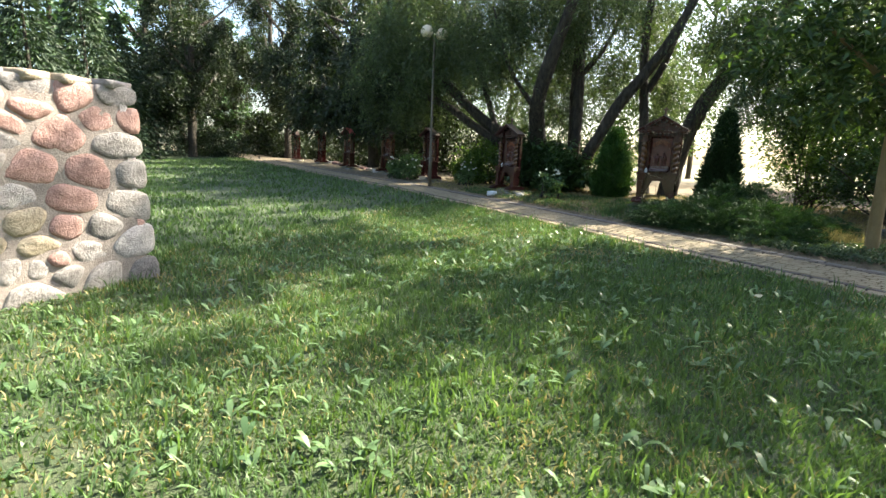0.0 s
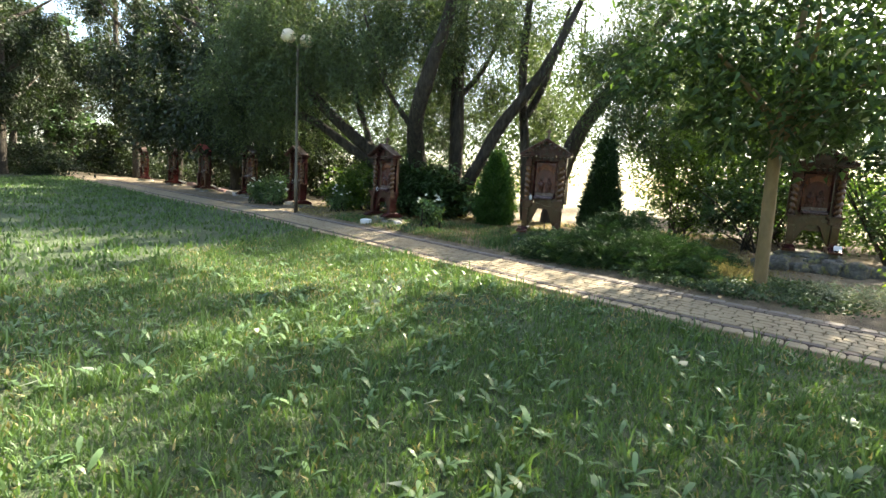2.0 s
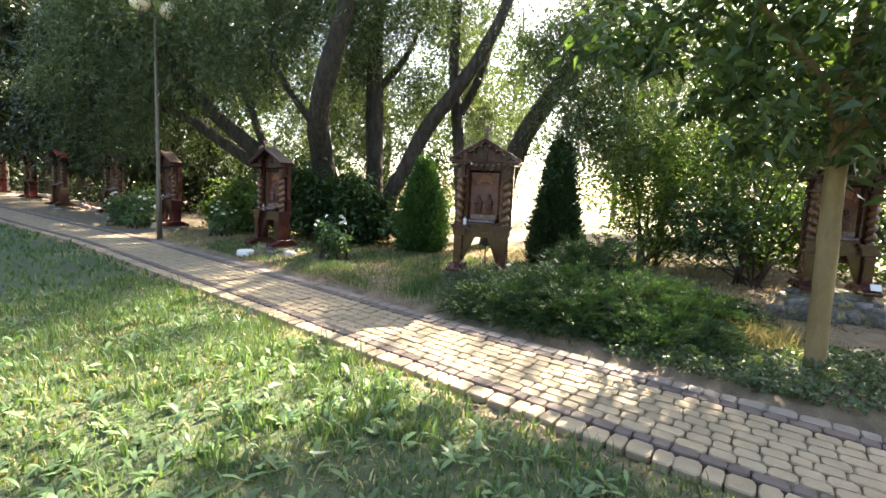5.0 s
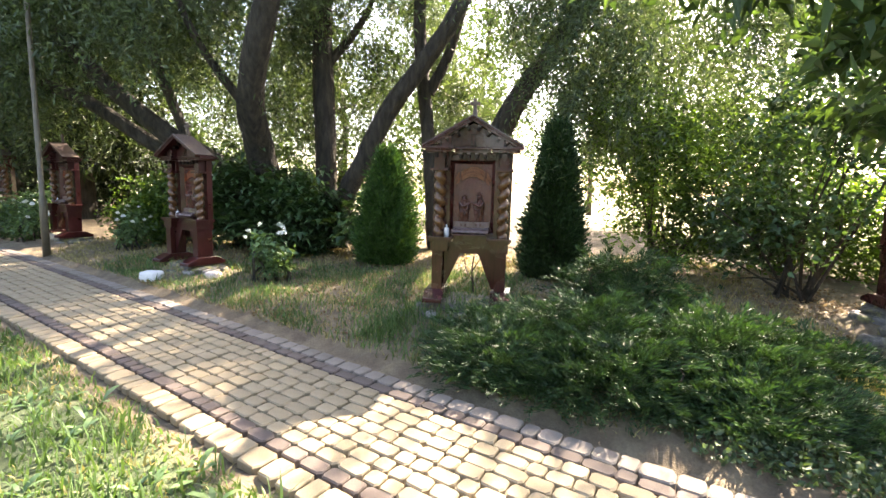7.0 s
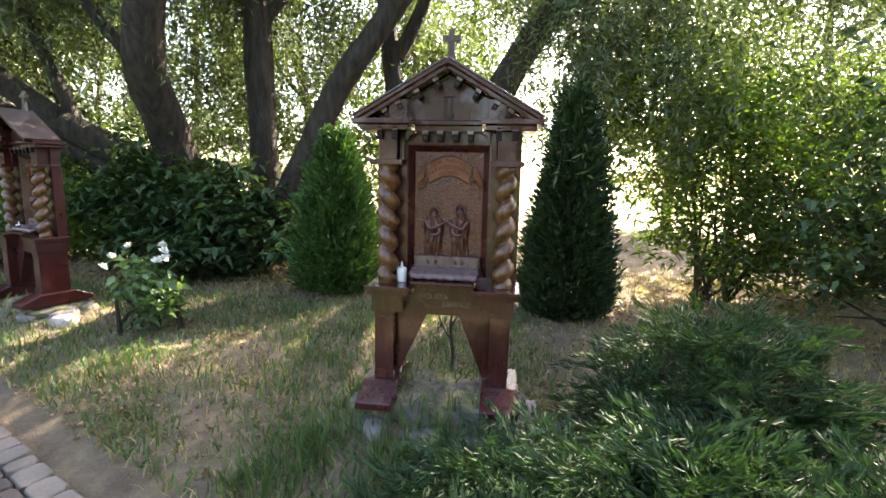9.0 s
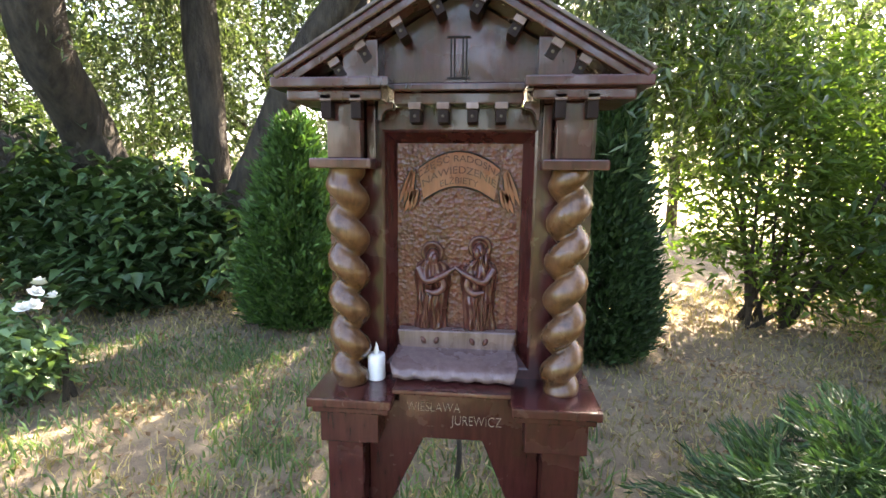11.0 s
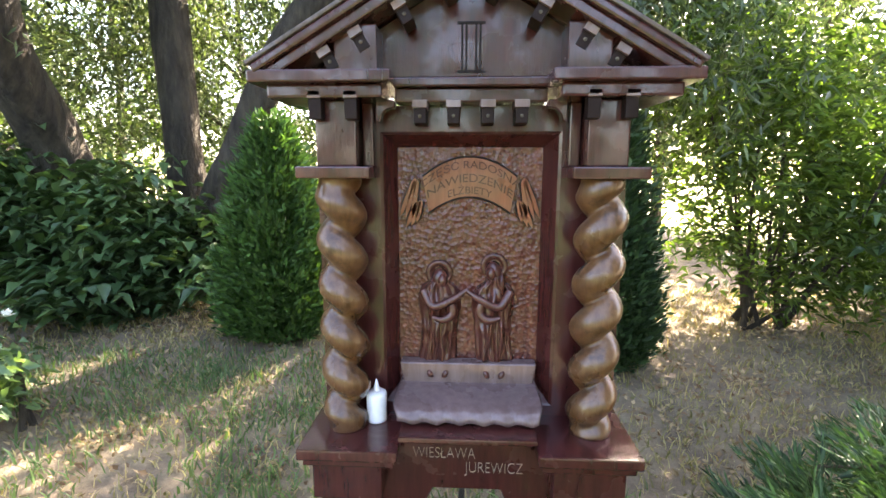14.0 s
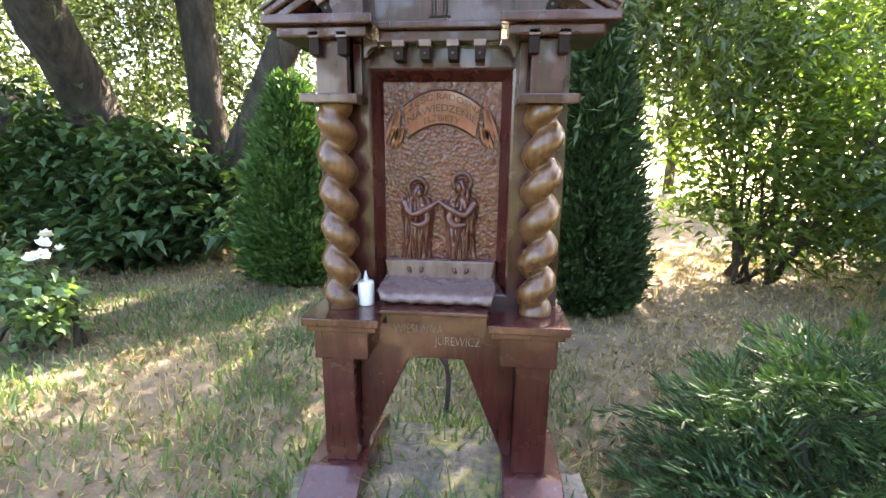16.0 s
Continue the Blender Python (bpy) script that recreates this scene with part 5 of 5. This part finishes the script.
R = np.random.default_rng(101)
for sx, sy, sz, rz, num in SHRINE_PLACES:
    wood = WOOD_RED if num in ("III", "IV", "VI") else WOOD
    colour = "dark red" if wood is WOOD_RED else "dark brown"
    m = pose(sx, sy, sz, 0, 0, rz)
    shrine(m, num, wood, colour + " varnished wooden shrine with twisted columns and gabled roof", num == "II")
    c = m @ Vector((0, 0.2, 0))
    stone_mound(c.x, c.y, rz, sz - gz(c.x, c.y) - 0.046, R, "low bed of lichened field stones under a shrine")
    if num in ("II", "III", "IV"):
        q = m @ Vector((-0.238, 0.149, 0.573))
        candle(pose(q.x, q.y, q.z))


# dead sapling behind the open legs of a shrine
twig = thing("dead_sapling", pose(-1.84, 11.35, gz(0, 11.35)), "thin bare dead sapling behind a shrine", "sapling")
for k, line in enumerate(([(0, 0, -0.05, 0.016), (0.02, 0, 0.2, 0.013), (0.0, 0.01, 0.42, 0.010), (0.05, 0.0, 0.75, 0.004)], [(0.0, 0.01, 0.40, 0.008), (0.09, -0.02, 0.56, 0.005), (0.13, 0, 0.72, 0.002)], [(0.02, 0, 0.28, 0.007), (-0.07, 0.02, 0.42, 0.005), (-0.10, 0.01, 0.58, 0.002)])):
    v, f = tube(smooth_line(line, 4), 6)
    part("stem" if k == 0 else "twig", mesh_np("stem", v, f, BARK, True), BARK, twig)
# small white card leaning at the foot of a shrine
card = part("card", box(-0.055, 0.055, -0.006, 0.006, 0.0, 0.085, 0.003), WAX, m=pose(3.02, 11.02, 0.825, -28, 0, -8))
tagged(card, "small white card leaning on a shrine's foot", "card")

# ---- lamp post ----
lamp = thing("street_lamp", pose(-9.12, 12.72, gz(0, 12.7), 0, 0, 68), "slim two-globe street lamp on a rusty brown post", "street lamp")
part("post", turned([(0.055, -0.05), (0.055, 0.9), (0.040, 0.95), (0.034, 4.42), (0.030, 4.56)], 14), METAL, lamp, smooth=True)
bm = bmesh.new()
turned([(0.016, -0.30), (0.016, 0.30)], 10, bm)
bmesh.ops.transform(bm, matrix=Matrix.Translation((0, 0, 4.52)) @ Matrix.Rotation(radians(90), 4, "Y"), verts=bm.verts)
part("arm", bm, METAL, lamp, smooth=True)
for sg in (-1, 1):
    g = part("globe", turned([(0.19 * math.cos(q), 0.19 * math.sin(q)) for q in np.linspace(-1.25, 1.5, 14)], 24), OPAL, lamp, "opal glass globe", smooth=True, m=Matrix.Translation((sg * 0.28, 0, 4.74)))
    part("collar", turned([(0.05, -0.24), (0.065, -0.20), (0.065, -0.17)], 16), METAL, g)

# ---- loose stones ----
R = np.random.default_rng(103)
for qx, qy, s_, mat, lab in ((-6.15, 11.55, 0.10, WHITE_STONE, "small whitewashed stone at the path edge"), (-5.42, 11.8, 0.08, STONES[3], "pale field stone in the grass")):
    st = part("stone", rock(R, s_ * 1.2, s_, s_ * 0.8), mat, smooth=True, m=pose(qx, qy, gz(qx, qy) + s_ * 0.5))
    tagged(st, lab, "stone")
for i in range(9):
    qx, qy = 1.9 + 0.26 * i, 10.75 + 0.05 * math.sin(i * 2.1)
    s_ = R.uniform(0.10, 0.19)
    st = part("stone", rock(R, s_ * 1.15, s_ * 0.8, s_ * 0.8, 0.3, 6), LICHEN_STONE, smooth=True, m=pose(qx, qy, gz(qx, qy) + s_ * 0.35, R.uniform(-15, 15), R.uniform(-15, 15), R.uniform(0, 90)))
    tagged(st, "lichened field stone edging a shrine's bed", "stone", "edging stones")
for i in range(26):
    u = i / 25
    qx, qy = -10.2 - 14.5 * u + R.uniform(-0.2, 0.2), 13.75 + 7.7 * u + R.uniform(-0.15, 0.15)
    s_ = R.uniform(0.09, 0.17)
    st = part("stone", rock(R, s_ * 1.3, s_, s_ * 0.7, 0.14, 4), STONES[int(R.integers(0, 5))], smooth=True, m=pose(qx, qy, gz(qx, qy) + s_ * 0.4, 0, 0, R.uniform(0, 90)))
    tagged(st, "rounded field stone beside the path", "stone", "stones along the path")

# ---- field-stone pillar ----
PX, PY0, PY1, PH = -5.36, 0.55, 2.22, 2.06
pillar = thing("stone_pillar", pose(0, 0, 0), "squat pillar of colourful mortared field stones", "stone pillar")
bm = box(PX - 1.1, PX - 0.035, PY0, PY1 - 0.04, -0.1, PH + 0.03, 0.10)
for v in bm.verts:
    k = 1 - v.co.z / PH
    v.co.y += 0.10 * k * (1 if v.co.y > 1.4 else -1)
    v.co.x += 0.06 * k * (1 if v.co.x > PX - 0.5 else -1)
part("mortar_core", bm, MORTAR, pillar, "pale mortar core", smooth=False)
R = np.random.default_rng(107)


def cells(rng, width, height, n):
    """Uneven polygons that fill a rectangle, one round each seed."""
    p = np.stack([rng.uniform(0, width, n), rng.uniform(0, height, n)], 1)
    for turn in range(5):
        polys = []
        for i in range(n):
            poly = [(0.0, 0.0), (width, 0.0), (width, height), (0.0, height)]
            for j in np.argsort(((p - p[i]) ** 2 * np.array([1, 1.7])).sum(1))[1:16]:
                d = (p[j] - p[i]) * np.array([1, 1.7])
                c = ((p[j] + p[i]) / 2 * d).sum()
                out = []
                for a_, b_ in zip(poly, poly[1:] + poly[:1]):
                    fa, fb = a_[0] * d[0] + a_[1] * d[1] - c, b_[0] * d[0] + b_[1] * d[1] - c
                    if fa <= 0:
                        out.append(a_)
                    if fa * fb < 0:
                        k = fa / (fa - fb)
                        out.append((a_[0] + (b_[0] - a_[0]) * k, a_[1] + (b_[1] - a_[1]) * k))
                poly = out
            polys.append(np.array(poly))
        if turn < 2:
            p = np.array([q.mean(0) for q in polys])
    return polys


def rubble(rng, poly):
    """A stone with a rounded, uneven face on its cell; face along +z, middle at 0."""
    c = poly.mean(0)
    ring = []
    for a_, b_ in zip(poly, np.roll(poly, -1, 0)):
        for k in np.arange(0, 1, 0.25):
            ring.append(a_ + (b_ - a_) * k)
    ring = np.array(ring) - c
    for _ in range(2):
        ring = (ring + np.roll(ring, 1, 0) * 0.5 + np.roll(ring, -1, 0) * 0.5) / 2
    size = np.linalg.norm(ring, axis=1).mean()
    ring *= 1 - 0.007 / size
    seed = Vector(rng.uniform(0, 40, 3))
    bulge = rng.uniform(0.022, 0.05)
    bm = bmesh.new()
    rows = []
    for f_, z_ in ((1.0, -0.05), (1.0, 0.0), (0.95, 0.4), (0.84, 0.72), (0.62, 0.93), (0.32, 1.0)):
        rows.append([bm.verts.new((q[0] * f_, q[1] * f_, (z_ * bulge if z_ > 0 else z_) + ((0.020 * noise.noise(Vector((q[0] * f_ * 8, q[1] * f_ * 8, 0)) + seed) + 0.008 * noise.noise(Vector((q[0] * f_ * 25, q[1] * f_ * 25, 0)) + seed)) if z_ > 0.3 else 0))) for q in ring])
    for r0_, r1_ in zip(rows, rows[1:]):
        for k in range(len(ring)):
            bm.faces.new((r0_[k], r0_[(k + 1) % len(ring)], r1_[(k + 1) % len(ring)], r1_[k]))
    bm.faces.new(rows[-1])
    return bm, c


for face, wd, n_ in (("front", PY1 - PY0 + 0.12, 50), ("side", 1.05, 32)):
    for poly in cells(R, wd, PH + 0.04, n_):
        if len(poly) < 3:
            continue
        bm, c = rubble(R, poly)
        k = 1 - c[1] / PH
        if face == "front":
            yy = PY0 - 0.04 + c[0] + 0.09 * k * (c[0] / wd * 2 - 1)
            m = Matrix.Translation((PX - 0.05 + 0.06 * k, yy, c[1])) @ Matrix(((0, 0, 1, 0), (1, 0, 0, 0), (0, 1, 0, 0), (0, 0, 0, 1)))
        else:
            m = Matrix.Translation((PX - 0.02 + 0.06 * k - c[0], PY1 - 0.06 + 0.10 * k, c[1])) @ Matrix(((-1, 0, 0, 0), (0, 0, 1, 0), (0, 1, 0, 0), (0, 0, 0, 1)))
        part("field_stone", bm, STONES[int(R.choice(5, p=[0.28, 0.27, 0.10, 0.22, 0.13]))], pillar, smooth=True, m=m)
for i in range(14):
    q = (PX - 0.17 - 0.28 * (i // 5), PY0 + 0.22 + 0.34 * (i % 5) + R.uniform(-0.04, 0.04), PH + 0.03)
    part("field_stone", rock(R, 0.15, 0.17, 0.05, 0.16, 5), STONES[int(R.integers(0, 5))], pillar, smooth=True, m=pose(*q, 0, 0, R.uniform(0, 60)))


# ---- paved path, laid sett by sett ----
pavement = tagged(new("path_bed", None), "curved path of buff concrete setts with dark edge bands", "path", kind="structure")


def sett_bm(lx, ly, rng):
    """A sett with chamfered, slightly uneven top; its top lies at z = 0."""
    bm = bmesh.new()
    j = lambda s: rng.uniform(-s, s)
    hx, hy = lx / 2 - 0.003, ly / 2 - 0.003
    rings = []
    for inset, zz in ((0, -0.05), (0, -0.008), (0.007, 0.0)):
        rings.append([bm.verts.new((sx_ * (hx - inset) + j(0.004), sy_ * (hy - inset) + j(0.004), zz)) for sx_, sy_ in ((-1, -0.6), (-0.75, -1), (0.75, -1), (1, -0.6), (1, 0.6), (0.75, 1), (-0.75, 1), (-1, 0.6))])
    for r0_, r1_ in zip(rings, rings[1:]):
        for i in range(8):
            bm.faces.new((r0_[i], r0_[(i + 1) % 8], r1_[(i + 1) % 8], r1_[i]))
    bm.faces.new(rings[-1])
    return bm


R = np.random.default_rng(109)
ROWS_ACROSS = [(-0.59, 0.16, SETT, "light"), (-0.45, 0.10, SETT_DARK, "dark")] + [(-0.345 + 0.109 * i, 0.109, SETT, "light") for i in range(7)] + [(0.415, 0.10, SETT_DARK, "dark"), (0.54, 0.14, SETT_GREY, "grey")]
LENGTHS = (0.11, 0.145, 0.18)
shapes = {}
for mat in (SETT, SETT_DARK, SETT_GREY):
    for wd in {w_ for _, w_, m_, _ in ROWS_ACROSS if m_ is mat}:
        for lx in LENGTHS:
            for v_ in range(2):
                bm = sett_bm(lx, wd, R)
                me = bpy.data.meshes.new("sett")
                bmesh.ops.recalc_face_normals(bm, faces=bm.faces)
                bm.to_mesh(me)
                bm.free()
                me.materials.append(mat)
                shapes[(mat.name, wd, lx, v_)] = me
arc_s = np.r_[0, np.cumsum(np.hypot(*np.diff(LINE, axis=0).T))]
near, rest = [], {}
for off_, wd, mat, kind_ in ROWS_ACROSS:
    s = R.uniform(0, 0.1)
    while s < arc_s[-1] - 0.3:
        lx = LENGTHS[int(R.integers(0, 3))]
        c = s + lx / 2
        px_, py_ = np.interp(c, arc_s, LINE[:, 0]), np.interp(c, arc_s, LINE[:, 1])
        nx_, ny_ = np.interp(c, arc_s, NORMAL[:, 0]), np.interp(c, arc_s, NORMAL[:, 1])
        x_, y_ = px_ + nx_ * off_, py_ + ny_ * off_
        yaw = math.degrees(math.atan2(-nx_, ny_))
        tilt = R.uniform(-0.8, 0.8, 2)
        m = pose(x_, y_, gz(x_, y_) + R.uniform(-0.004, 0.004), 2.2 + tilt[0], tilt[1], yaw)
        me = shapes[(mat.name, wd, lx, int(R.integers(0, 2)))]
        if -3.5 < x_ < 0.1 and len(near) < 320:
            near.append((me, m))
        else:
            rest.setdefault(mat.name, []).append((me, m))
        s += lx
for me, m in near:
    part("sett", me, None, pavement, m=m)
for mname, items in rest.items():
    vs, fs, k = [], [], 0
    for me, m in items:
        co = np.empty(len(me.vertices) * 3, np.float32)
        me.vertices.foreach_get("co", co)
        mm = np.array(m)
        vs.append(co.reshape(-1, 3) @ mm[:3, :3].T + mm[:3, 3])
        fs.append(k + np.arange(8)[None, :] + 16)
        for r_ in (0, 8):
            i = np.arange(8)
            fs_q = np.stack([k + r_ + i, k + r_ + (i + 1) % 8, k + r_ + 8 + (i + 1) % 8, k + r_ + 8 + i], 1)
            fs.append(fs_q)
        k += len(me.vertices)
    me2 = bpy.data.meshes.new("setts")
    me2.from_pydata(np.vstack(vs).tolist(), [], [list(map(int, q)) for f_ in fs for q in f_])
    me2.materials.append(bpy.data.materials[mname])
    tagged(part("setts", me2, None, pavement), kind="stuff")
